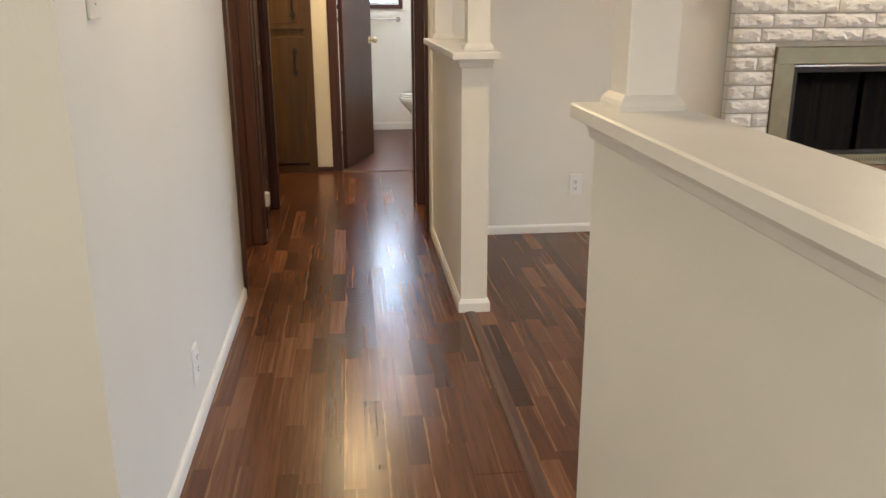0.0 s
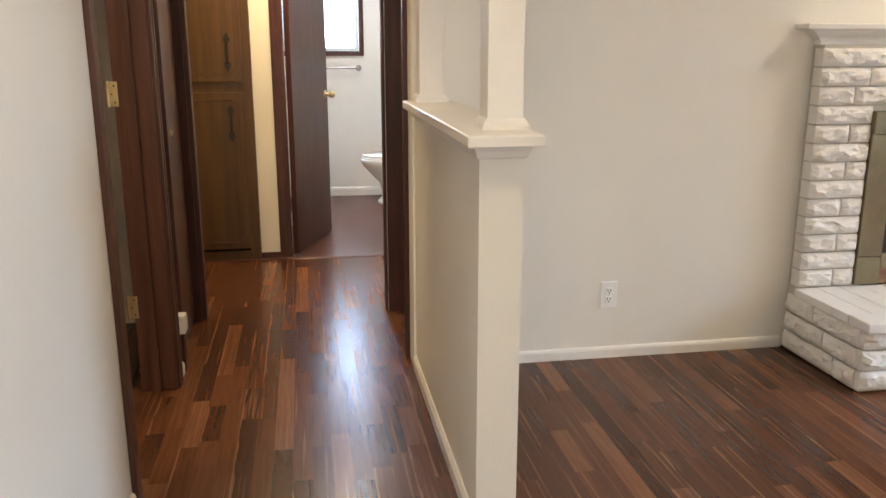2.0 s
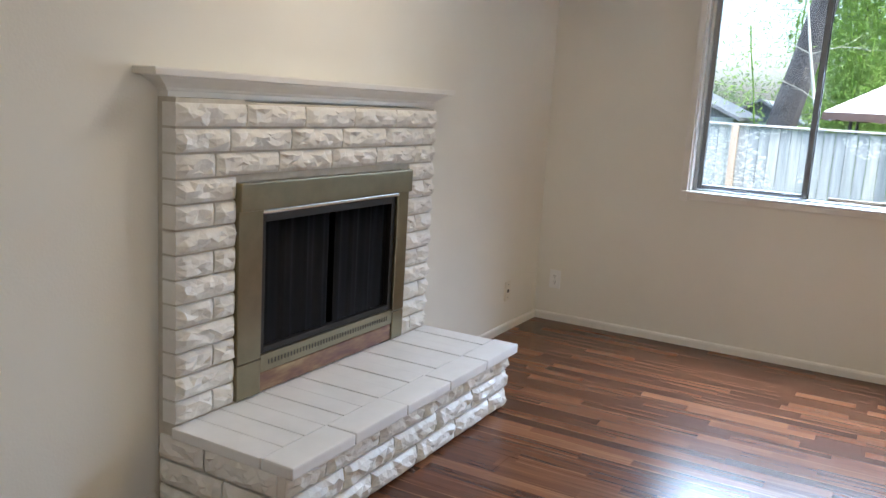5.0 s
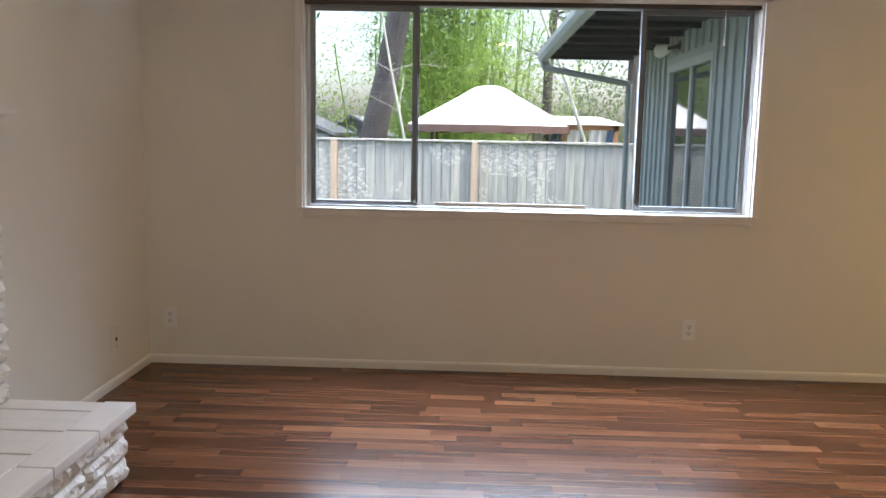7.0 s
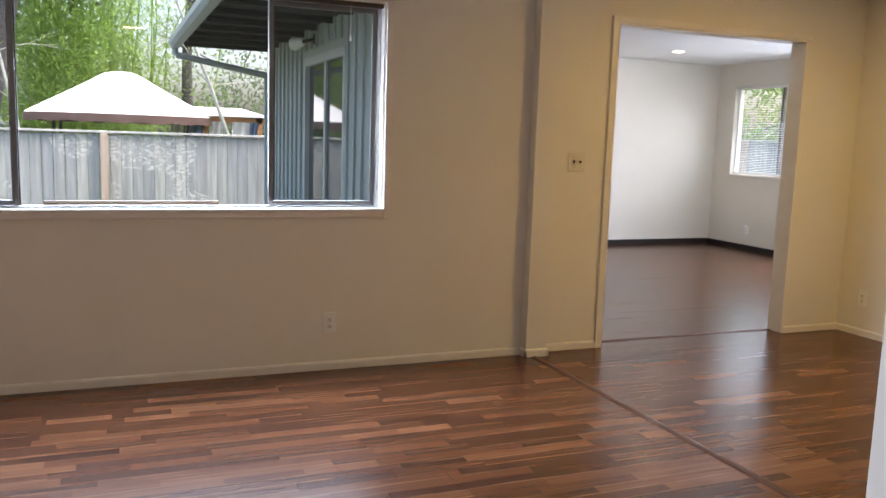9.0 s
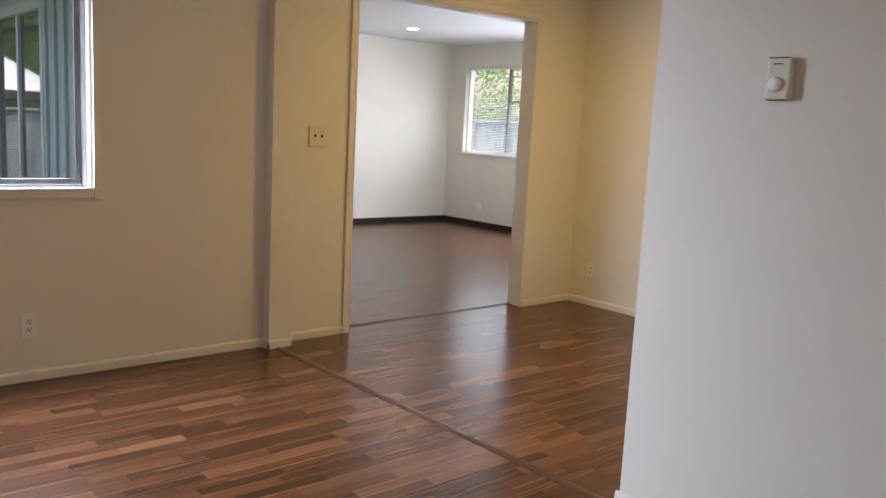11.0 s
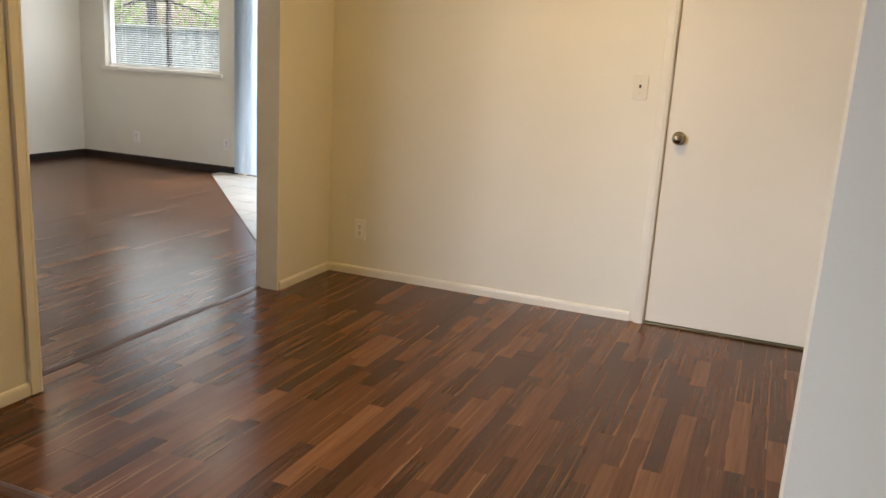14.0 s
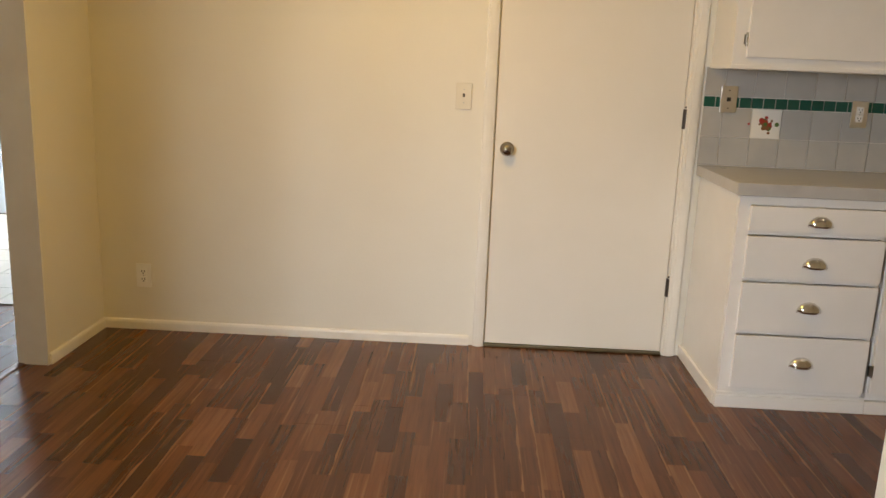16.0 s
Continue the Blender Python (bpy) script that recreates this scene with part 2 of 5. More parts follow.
SIDING = wood("grey_green_siding", (0.31, 0.35, 0.345), (0.40, 0.44, 0.43), 0.6, 2, 0.3)
STICK = wood("pale_window_stick", (0.15, 0.115, 0.08), (0.24, 0.185, 0.13), 0.6, 1, 0.5)


def metal(name, colour, rough=0.3, wear=0.15):
    mat, tree, bsdf = shader(name, rough, 1.0, 0.5, colour)
    fac = noisy(tree, 14, position(tree), 4)
    dull = tuple(v * (1 - wear) for v in colour)
    tree.links.new(ramp(tree, fac, [(0.3, dull), (0.7, colour)]), bsdf.inputs["Base Color"])
    tree.links.new(maths(tree, "ADD", maths(tree, "MULTIPLY", fac, 0.2), rough - 0.08), bsdf.inputs["Roughness"])
    return mat


BRASS = metal("aged_brass", (0.72, 0.60, 0.36), 0.38)
DULL_BRASS = metal("antique_brass_frame", (0.27, 0.235, 0.15), 0.32)
CHROME = metal("polished_chrome", (0.76, 0.74, 0.70), 0.16, 0.1)
SATIN_PLATE = metal("satin_metal_plate", (0.84, 0.83, 0.81), 0.3, 0.08)
KNOB_METAL = metal("aged_knob_metal", (0.40, 0.36, 0.30), 0.18)
SASH_METAL = metal("grey_sash_aluminium", (0.24, 0.25, 0.26), 0.4)
HINGE_METAL = metal("dull_hinge_metal", (0.32, 0.30, 0.27), 0.35)
IRON = metal("black_iron", (0.06, 0.055, 0.05), 0.5)
ALUMINIUM = metal("mill_aluminium", (0.55, 0.57, 0.58), 0.4)
BRONZE_FRAME = metal("dark_bronze_frame", (0.10, 0.085, 0.075), 0.45)


def heat_brass():
    """Brass louvre panel with heat-tinted purple and gold bands."""
    mat, tree, bsdf = shader("heat_stained_brass", 0.3, 1.0)
    fac = noisy(tree, 1.0, position(tree, (5, 5, 22)), 3)
    tree.links.new(ramp(tree, fac, [(0.3, (0.16, 0.085, 0.085)), (0.52, (0.28, 0.17, 0.11)), (0.75, (0.46, 0.34, 0.19))]), bsdf.inputs["Base Color"])
    return mat


HEAT_BRASS = heat_brass()


def mesh_curtain():
    mat, tree, bsdf = shader("fire_screen_mesh", 0.6, 0.3, 0.25)
    fac = noisy(tree, 1.0, position(tree, (16, 16, 5)), 5)
    fine = noisy(tree, 260, position(tree), 2)
    c = mix(tree, fine, ramp(tree, fac, [(0.35, (0.004, 0.0030, 0.0026)), (0.75, (0.022, 0.013, 0.009))]), (0.004, 0.004, 0.004))
    tree.links.new(c, bsdf.inputs["Base Color"])
    return mat


SCREEN = mesh_curtain()
# Soot in the firebox; also the black put behind the white door.
SOOT_AND_DARK, _, _ = shader("soot_and_door_dark", 0.9, 0, 0.2, (0.012, 0.011, 0.010))
GREY_TILE = painted("grey_glazed_tile", (0.40, 0.40, 0.40), (0.47, 0.47, 0.46), 0.22, 30, 5, 0.05, 0.001, 0.5)
GREEN_TILE = painted("green_glazed_tile", (0.006, 0.075, 0.055), (0.012, 0.10, 0.075), 0.15, 30, 9, 0.05, 0.001, 0.55)
GROUT = painted("pale_grout", (0.62, 0.61, 0.58), (0.70, 0.69, 0.66), 0.8, 80, 8, 0.2, 0.001)
COUNTER = painted("grey_counter", (0.44, 0.43, 0.42), (0.50, 0.49, 0.475), 0.3, 60, 9, 0.1, 0.001)
CREAM_TILE = painted("cream_floor_tile", (0.42, 0.41, 0.38), (0.50, 0.49, 0.46), 0.35, 40, 5, 0.1, 0.001)
BLACK_BASE = painted("black_vinyl_base", (0.014, 0.010, 0.009), (0.022, 0.017, 0.015), 0.65, 30, 5, 0.05, 0.001)
BATH_FLOOR = painted("red_brown_bath_floor", (0.075, 0.028, 0.021), (0.11, 0.042, 0.031), 0.35, 25, 3, 0.1, 0.001)
CANVAS = painted("white_canvas", (0.78, 0.78, 0.77), (0.84, 0.84, 0.83), 0.8, 25, 1.5, 0.1, 0.01)
VALANCE = painted("brown_canvas", (0.16, 0.10, 0.085), (0.23, 0.15, 0.125), 0.8, 20, 3, 0.1, 0.01)
SHINGLE = painted("grey_shingle", (0.13, 0.14, 0.15), (0.20, 0.21, 0.22), 0.9, 30, 4, 0.5, 0.01)
GUTTER = painted("grey_gutter_paint", (0.26, 0.30, 0.30), (0.32, 0.36, 0.36), 0.4, 20, 3, 0.05, 0.001)
DOOR_GREY = painted("pale_grey_door_paint", (0.42, 0.45, 0.45), (0.50, 0.53, 0.53), 0.5, 30, 3, 0.05, 0.001)
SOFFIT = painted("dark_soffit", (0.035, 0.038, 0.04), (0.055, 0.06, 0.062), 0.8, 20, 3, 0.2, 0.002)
GRASS = painted("rough_lawn", (0.035, 0.055, 0.015), (0.075, 0.085, 0.03), 0.95, 30, 1.2, 1.0, 0.03)
BARK = painted("grey_brown_bark", (0.035, 0.034, 0.036), (0.085, 0.08, 0.08), 0.9, 18, 2.2, 1.0, 0.03)
PALE_BARK = painted("pale_lichen_bark", (0.28, 0.29, 0.25), (0.42, 0.43, 0.38), 0.9, 25, 3, 0.6, 0.01)
TOWEL_BLUE = painted("blue_cloth", (0.16, 0.26, 0.40), (0.22, 0.32, 0.46), 0.9, 50, 4, 0.3, 0.002)
TOWEL_WHITE = painted("white_cloth", (0.70, 0.70, 0.68), (0.78, 0.78, 0.76), 0.9, 50, 4, 0.3, 0.002)
CEDAR = painted("orange_cedar", (0.36, 0.17, 0.07), (0.46, 0.23, 0.10), 0.7, 30, 4, 0.3, 0.002)


def leafy(name, low, high):
    mat, tree, bsdf = shader(name, 0.6, 0, 0.3)
    geo = tree.nodes.new("ShaderNodeNewGeometry")
    tree.links.new(ramp(tree, geo.outputs["Random Per Island"], [(0.0, low), (1.0, high)]), bsdf.inputs["Base Color"])
    lit_through = tree.nodes.new("ShaderNodeBsdfTranslucent")
    lit_through.inputs[0].default_value = (*(v * 1.5 for v in high), 1)
    both = tree.nodes.new("ShaderNodeMixShader")
    both.inputs[0].default_value = 0.5
    tree.links.new(bsdf.outputs[0], both.inputs[1])
    tree.links.new(lit_through.outputs[0], both.inputs[2])
    tree.links.new(both.outputs[0], tree.nodes["Material Output"].inputs[0])
    return mat


BAMBOO_LEAF = leafy("bamboo_leaves", (0.10, 0.19, 0.03), (0.26, 0.38, 0.09))
CONIFER_LEAF = leafy("conifer_leaves", (0.035, 0.065, 0.025), (0.10, 0.14, 0.06))


def glass(name, colour=(1, 1, 1)):
    mat = bpy.data.materials.new(name)
    mat.use_nodes = True
    tree = mat.node_tree
    tree.nodes.remove(tree.nodes["Principled BSDF"])
    clear, gloss = tree.nodes.new("ShaderNodeBsdfTransparent"), tree.nodes.new("ShaderNodeBsdfGlossy")
    clear.inputs[0].default_value = (*colour, 1)
    gloss.inputs["Roughness"].default_value = 0.02
    facing = node(tree, "ShaderNodeLayerWeight", Blend=0.5).outputs["Facing"]
    m = tree.nodes.new("ShaderNodeMixShader")
    tree.links.new(maths(tree, "ADD", 0.035, maths(tree, "MULTIPLY", maths(tree, "POWER", facing, 4.5), 0.6)), m.inputs[0])
    tree.links.new(clear.outputs[0], m.inputs[1])
    tree.links.new(gloss.outputs[0], m.inputs[2])
    tree.links.new(m.outputs[0], tree.nodes["Material Output"].inputs[0])
    return mat


GLASS = glass("window_glass", (0.94, 0.97, 0.96))
MIRROR_GLASS, _, _ = shader("dark_door_glass", 0.04, 0.0, 1.0, (0.05, 0.06, 0.06))


def glow(name, colour, strength):
    mat, tree, bsdf = shader(name, 0.4, 0, 0.4, (0.8, 0.78, 0.7))
    bsdf.inputs["Emission Color"].default_value = (*colour, 1)
    bsdf.inputs["Emission Strength"].default_value = strength
    return mat


LAMP_GLOW = glow("warm_lamp_lens", (1.0, 0.80, 0.5), 24)


# ---- builders ----


def box(bm, x0, x1, y0, y1, z0, z1, bevel=0.0, at=None):
    lo, hi = (min(x0, x1), min(y0, y1), min(z0, z1)), (max(x0, x1), max(y0, y1), max(z0, z1))
    v = [bm.verts.new((x, y, z)) for x in (lo[0], hi[0]) for y in (lo[1], hi[1]) for z in (lo[2], hi[2])]
    faces = [bm.faces.new([v[i] for i in f]) for f in ((0, 1, 3, 2), (4, 6, 7, 5), (0, 4, 5, 1), (2, 3, 7, 6), (0, 2, 6, 4), (1, 5, 7, 3))]
    made = v
    if bevel:
        edges = list({e for f in faces for e in f.edges})
        made = bmesh.ops.bevel(bm, geom=edges, offset=bevel, segments=2, affect="EDGES", profile=0.6)["verts"]
    if at is not None:
        bmesh.ops.transform(bm, matrix=at, verts=[q for q in made if q.is_valid])
    return bm


def cyl(bm, p, q, r0, r1=None, sides=14, caps=True):
    p, q = Vector(p), Vector(q)
    r1 = r0 if r1 is None else r1
    m = Matrix.Translation((p + q) / 2) @ (q - p).to_track_quat("Z", "Y").to_matrix().to_4x4()
    bmesh.ops.create_cone(bm, cap_ends=caps, segments=sides, radius1=r0, radius2=r1, depth=(q - p).length, matrix=m)
    return bm


def ball(bm, c, r, scale=(1, 1, 1), seg=16, rings=10):
    bmesh.ops.create_uvsphere(bm, u_segments=seg, v_segments=rings, radius=r, matrix=Matrix.Translation(c) @ Matrix.Diagonal((*scale, 1)))
    return bm


def profile_run(bm, points, a, b, across, up=(0, 0, 1)):
    """Sweeps a closed outline of (out, up) pairs straight from a to b."""
    a, b, across, up = Vector(a), Vector(b), Vector(across), Vector(up)
    rings = [[bm.verts.new(end + across * u + up * w) for u, w in points] for end in (a, b)]
    n = len(points)
    for i in range(n):
        bm.faces.new((rings[0][i], rings[0][(i + 1) % n], rings[1][(i + 1) % n], rings[1][i]))
    bm.faces.new(rings[0][::-1]), bm.faces.new(rings[1])
    return bm


def lathe(bm, outline, m, steps=20):
    rings = []
    for k in range(steps):
        a = 2 * math.pi * k / steps
        rings.append([bm.verts.new(m @ Vector((r * math.cos(a), r * math.sin(a), h))) for r, h in outline])
    for k in range(steps):
        p, q = rings[k], rings[(k + 1) % steps]
        for i in range(len(outline) - 1):
            if outline[i][0] < 1e-6 and outline[i + 1][0] < 1e-6:
                continue
            bm.faces.new((p[i], q[i], q[i + 1], p[i + 1]))
    bmesh.ops.remove_doubles(bm, verts=bm.verts[:], dist=1e-5)
    return bm


def part(name, bm, material, parent=None, label="", smooth=False):
    bmesh.ops.recalc_face_normals(bm, faces=bm.faces[:])
    data = bpy.data.meshes.new(name)
    bm.to_mesh(data)
    bm.free()
    data.materials.append(material)
    if smooth:
        for poly in data.polygons:
            poly.use_smooth = True
    ob = new(name, data)
    if parent is not None:
        ob.parent = parent
    if label:
        ob["label"] = label
    return ob


def thing(name, label, category, at=(0, 0, 0), group="", kind=""):
    ob = new(name)
    ob.empty_display_size = 0.05
    ob.location = at
    return tagged(ob, label, category, group, kind)


def sub(name, make, material, parent, label="", smooth=False):
    """A part given in world coordinates under a thing that stands off the origin."""
    bm = bmesh.new()
    make(bm)
    root = parent
    shift = Vector((0, 0, 0))
    while root is not None:
        shift += root.location
        root = root.parent
    bmesh.ops.translate(bm, verts=bm.verts[:], vec=-shift)
    return part(name, bm, material, parent, label, smooth)


def structure(name, boxes, material, label, category, bevel=0.0):
    bm = bmesh.new()
    for b in boxes:
        box(bm, *b, bevel=bevel)
    return tagged(part(name, bm, material), label, category, kind="structure")


def solid(name, boxes, material, label, category, bevel=0.0, group="", kind=""):
    bm = bmesh.new()
    for b in boxes:
        box(bm, *b, bevel=bevel)
    return tagged(part(name, bm, material), label, category, group, kind)

# ---- structure ----
H = 2.46
structure("floor_slab", [(-2.6, 0.645, -2.4, 8.5, -0.14, -0.012), (0.645, 5.52, -3.08, 8.5, -0.14, -0.012), (5.52, 10.22, -5.790, 0.43, -0.14, -0.012)], LAMINATE,
          "red-brown laminate floor base running through the house", "floor")
structure("ceiling", [(-2.6, 0.525, -2.4, 8.51, H, H + 0.12), (0.525, 5.52, -3.08, 8.51, H, H + 0.12), (5.52, 10.22, -5.790, 0.43, H, H + 0.12)], CEILING,
          "flat off-white painted ceiling with light texture", "ceiling")
structure("wall_hall_left", [(-0.589, -0.469, 1.17, 3.30, 0, H), (-0.589, -0.469, 3.30, 4.13, 2.06, H), (-0.589, -0.469, 4.13, 4.36, 0, H),
                             (-0.589, -0.469, 4.36, 4.985, 2.06, H), (-0.589, -0.469, 4.985, 5.05, 0, H), (-1.07, -0.589, 4.985, 5.05, 0, H), (-1.07, -0.95, 5.05, 6.2, 0, H)], WALL, "off-white painted hall wall with two doorways", "wall")
structure("wall_entry", [(-2.48, -0.589, 1.17, 1.29, 0, H)], WALL, "plain beige painted entry wall beside the hall", "wall")
structure("wall_west", [(-2.6, -2.48, -2.4, 8.5, 0, H)], WALL, "plain off-white outer wall", "wall")
structure("wall_entry_south", [(-2.48, 0.525, -2.4, -2.28, 0, H)], WALL, "plain off-white wall behind the entry", "wall")
structure("wall_kitchen_west", [(0.525, 0.645, -3.08, -0.306, 0, H)], WALL, "plain off-white wall between entry and kitchen", "wall")
structure("wall_thermostat", [(0.645, 2.852, -0.416, -0.306, 0, H)], WALL, "white painted partition wall end beside the dining area", "wall")
structure("wall_dining_south", [(0.645, 2.597, -3.08, -2.962, 0, H), (2.597, 3.489, -3.08, -2.962, 2.04, H), (3.489, 5.52, -3.08, -2.962, 0, H)], WALL,
          "warm-lit cream dining wall around a white door", "wall")
structure("wall_dining_east", [(5.39, 5.52, -2.962, -2.42, 0, H), (5.39, 5.52, -2.42, -0.822, 2.12, H), (5.39, 5.52, -0.822, -0.312, 0, H)], WALL,
          "cream dining wall with a wide cased opening", "wall")
structure("wall_window", [(5.365, 5.52, -0.312, 0.724, 0, H), (5.365, 5.52, 3.254, 4.285, 0, H), (5.365, 5.52, 0.724, 3.254, 0, 0.915),
                          (5.365, 5.52, 0.724, 3.254, 2.10, H)], WALL, "beige living room wall under a wide window", "wall")
structure("wall_pilaster", [(5.292, 5.45, -0.368, -0.222, 0, H)], WALL, "narrow painted pilaster between living and dining area", "wall")
structure("wall_fireplace", [(0.503, 2.50, 4.165, 4.285, 0, H), (3.50, 5.365, 4.165, 4.285, 0, H), (2.50, 3.50, 4.165, 4.285, 1.03, H), (2.50, 3.50, 4.165, 4.285, 0, 0.28)], WALL,
          "off-white living room wall behind the brick fireplace", "wall")
structure("wall_hall_right", [(0.503, 0.595, 4.285, 4.345, 0, H), (0.503, 0.595, 4.345, 4.985, 2.06, H), (0.475, 0.595, 4.985, 5.05, 0, H), (0.595, 0.88, 4.985, 5.05, 0, H), (0.76, 0.88, 5.05, 6.2, 0, H)], WALL,
          "off-white hall wall with a dark-framed doorway", "wall")
structure("wall_hall_end", [(-0.226, -0.03, 6.2, 6.32, 0, H), (-0.03, 0.735, 6.2, 6.32, 2.06, H), (0.735, 0.76, 6.2, 6.32, 0, H), (-0.95, -0.226, 6.2, 6.32, 2.3, H),
                            (-1.07, -0.95, 6.2, 6.68, 0, H), (0.76, 5.52, 6.2, 6.32, 0, H), (-0.95, -0.226, 6.62, 6.68, 0, H), (-0.226, -0.166, 6.32, 6.68, 0, H)], WALL,
          "white wall at the end of the hall beside the bathroom door", "wall")
structure("wall_bath", [(-0.9, -0.78, 6.68, 8.39, 0, H), (1.33, 1.45, 6.32, 8.39, 0, H), (-0.9, -0.075, 8.39, 8.51, 0, H), (0.585, 1.45, 8.39, 8.51, 0, H),
                        (-0.075, 0.585, 8.39, 8.51, 0, 1.29), (-0.075, 0.585, 8.39, 8.51, 2.06, H)], WALL, "white bathroom walls around a small window", "wall")
structure("wall_bedroom_east", [(5.40, 5.52, 4.285, 6.2, 0, H)], WALL, "plain wall that closes the room behind the fireplace", "wall")
structure("wall_far_east", [(10.07, 10.22, -5.640, 0.28, 0, H)], WALL, "off-white far room wall in cool daylight", "wall")
structure("wall_far_south", [(5.39, 6.0, -5.790, -5.640, 0, H), (7.95, 8.245, -5.790, -5.640, 0, H), (9.727, 10.22, -5.790, -5.640, 0, H), (6.0, 7.95, -5.790, -5.640, 2.06, H),
                             (8.245, 9.727, -5.790, -5.640, 0, 0.995), (8.245, 9.727, -5.790, -5.640, 2.16, H)], WALL, "off-white far room wall with window and patio door", "wall")
structure("wall_far_west", [(5.39, 5.52, -5.640, -3.08, 0, H)], WALL, "off-white far room wall beyond the opening", "wall")
structure("wall_far_north", [(5.52, 7.25, 0.28, 0.43, 0, H), (8.72, 10.22, 0.28, 0.43, 0, H), (7.25, 8.72, 0.28, 0.43, 2.05, H)], WALL, "far room outer wall", "wall")
structure("bath_floor", [(-0.78, 1.33, 6.15, 8.39, -0.012, 0.0)], BATH_FLOOR, "red-brown vinyl bathroom floor", "floor")


def frustum(bm, layers, y_back=None):
    """Rectangles (x0, x1, y0, y1, z) stacked into one closed shape."""
    rings = [[bm.verts.new(c) for c in ((x0, y0, z), (x1, y0, z), (x1, y1, z), (x0, y1, z))] for x0, x1, y0, y1, z in layers]
    for p, q in zip(rings, rings[1:]):
        for i in range(4):
            bm.faces.new((p[i], p[(i + 1) % 4], q[(i + 1) % 4], q[i]))
    bm.faces.new(rings[0][::-1]), bm.faces.new(rings[-1])


BASE_H = 0.05


def baseboards(name, runs, label, material=TRIM, height=BASE_H):
    outline = [(0, 0), (0.013, 0), (0.013, height * 0.72), (0.010, height * 0.9), (0.004, height), (0, height)]
    bm = bmesh.new()
    for a, b, across in runs:
        profile_run(bm, outline, (*a, 0.0), (*b, 0.0), (*across, 0))
    return tagged(part(name, bm, material), label, "baseboard", kind="structure")


baseboards("baseboard_hall", [((-0.469, 1.17), (-0.469, 3.235), (1, 0)), ((-0.469, 4.20), (-0.469, 4.29), (1, 0)), ((-0.469, 1.17), (-2.4, 1.17), (0, -1))], "narrow white painted baseboard")
baseboards("baseboard_living", [((0.61, 4.165), (2.19, 4.165), (0, -1)), ((3.765, 4.165), (5.365, 4.165), (0, -1)), ((5.365, 4.165), (5.365, -0.222), (-1, 0)),
                                ((5.365, -0.222), (5.279, -0.222), (0, 1)), ((5.292, -0.209), (5.292, -0.381), (-1, 0)), ((5.279, -0.368), (5.36, -0.368), (0, -1))],
           "narrow cream painted baseboard")
baseboards("baseboard_dining", [((5.39, -0.38), (5.39, -0.785), (-1, 0)), ((5.39, -2.42), (5.39, -2.962), (-1, 0)), ((5.39, -2.962), (3.555, -2.962), (0, 1)),
                                ((2.852, -0.416), (2.852, -0.306), (1, 0)), ((0.66, -0.306), (2.865, -0.306), (0, 1))], "narrow cream painted baseboard")
baseboards("baseboard_far_room", [((10.07, 0.28), (10.07, -5.640), (-1, 0)), ((10.07, -5.640), (8.02, -5.640), (0, 1))], "black vinyl cove base", BLACK_BASE, 0.072)
baseboards("baseboard_bath", [((-0.78, 8.39), (1.33, 8.39), (0, -1)), ((1.33, 8.39), (1.33, 6.32), (-1, 0))], "white bathroom baseboard", TRIM, 0.08)
solid("hall_end_base", [(-0.226, -0.10, 6.185, 6.2, 0, 0.035)], DARK_WOOD, "short dark wood base at the hall end", "baseboard", 0.002, kind="structure")


def half_wall(name, x0, x1, y0, y1, ends, over, posts, label):
    """A low wall with a moulded cap, a base moulding and square posts up to the ceiling."""
    t = thing(name, label, "half wall", ((x0 + x1) / 2, (y0 + y1) / 2, 0), kind="structure")
    sub("body", lambda bm: box(bm, x0, x1, y0, y1, 0, 1.098), WALL, t)
    c = ends
    left, right, front, back = over

    def cap(bm):
        frustum(bm, [(x0 - left + e, x1 + right - e, y0 - (front - e) * c[0], y1 + (back - e) * c[1], z) for e, z in ((0.002, 1.100), (0, 1.103), (0, 1.126), (0.004, 1.130))])
    sub("cap", cap, TRIM, t, "smooth painted cap board")

    def cove(bm):
        frustum(bm, [(x0 - e, x1 + e, y0 - e * c[0], y1 + e * c[1], z) for e, z in ((0.003, 1.062), (0.008, 1.066), (0.012, 1.082), (0.022, 1.100), (0.022, 1.102))])
    sub("cap_moulding", cove, TRIM, t)

    def base(bm):
        e = 0.013
        frustum(bm, [(x0 - e, x1 + e, y0 - e * c[0], y1 + e * c[1], 0), (x0 - e, x1 + e, y0 - e * c[0], y1 + e * c[1], 0.042), (x0 - 0.004, x1 + 0.004, y0 - 0.004 * c[0], y1 + 0.004 * c[1], 0.058)])
    sub("base_moulding", base, TRIM, t)
    for px, py, w, d in posts:
        post = sub("post", lambda bm: box(bm, px - w, px + w, py - d, py + d, 1.13, H, 0.003), TRIM, t)
        sub("post_base", lambda bm: frustum(bm, [(px - w - e, px + w + e, py - d - e, py + d + e, z) for e, z in
                                                 ((0.015, 1.13), (0.015, 1.140), (0.011, 1.148), (0.003, 1.158))]), TRIM, post)
    return t


half_wall("half_wall", 0.512, 0.627, 2.932, 4.165, (1, 0), (0.046, 0.030, 0.085, 0), [(0.590, 3.035, 0.047, 0.047), (0.565, 4.11, 0.047, 0.047)],
          "low off-white half wall with two square posts along the hall")
half_wall("half_wall", 0.533, 0.650, -0.306, 1.125, (0, 1), (0.040, 0.036, 0, 0.045), [(0.603, 1.067, 0.047, 0.047)], "low off-white half wall with a square post by the entry")

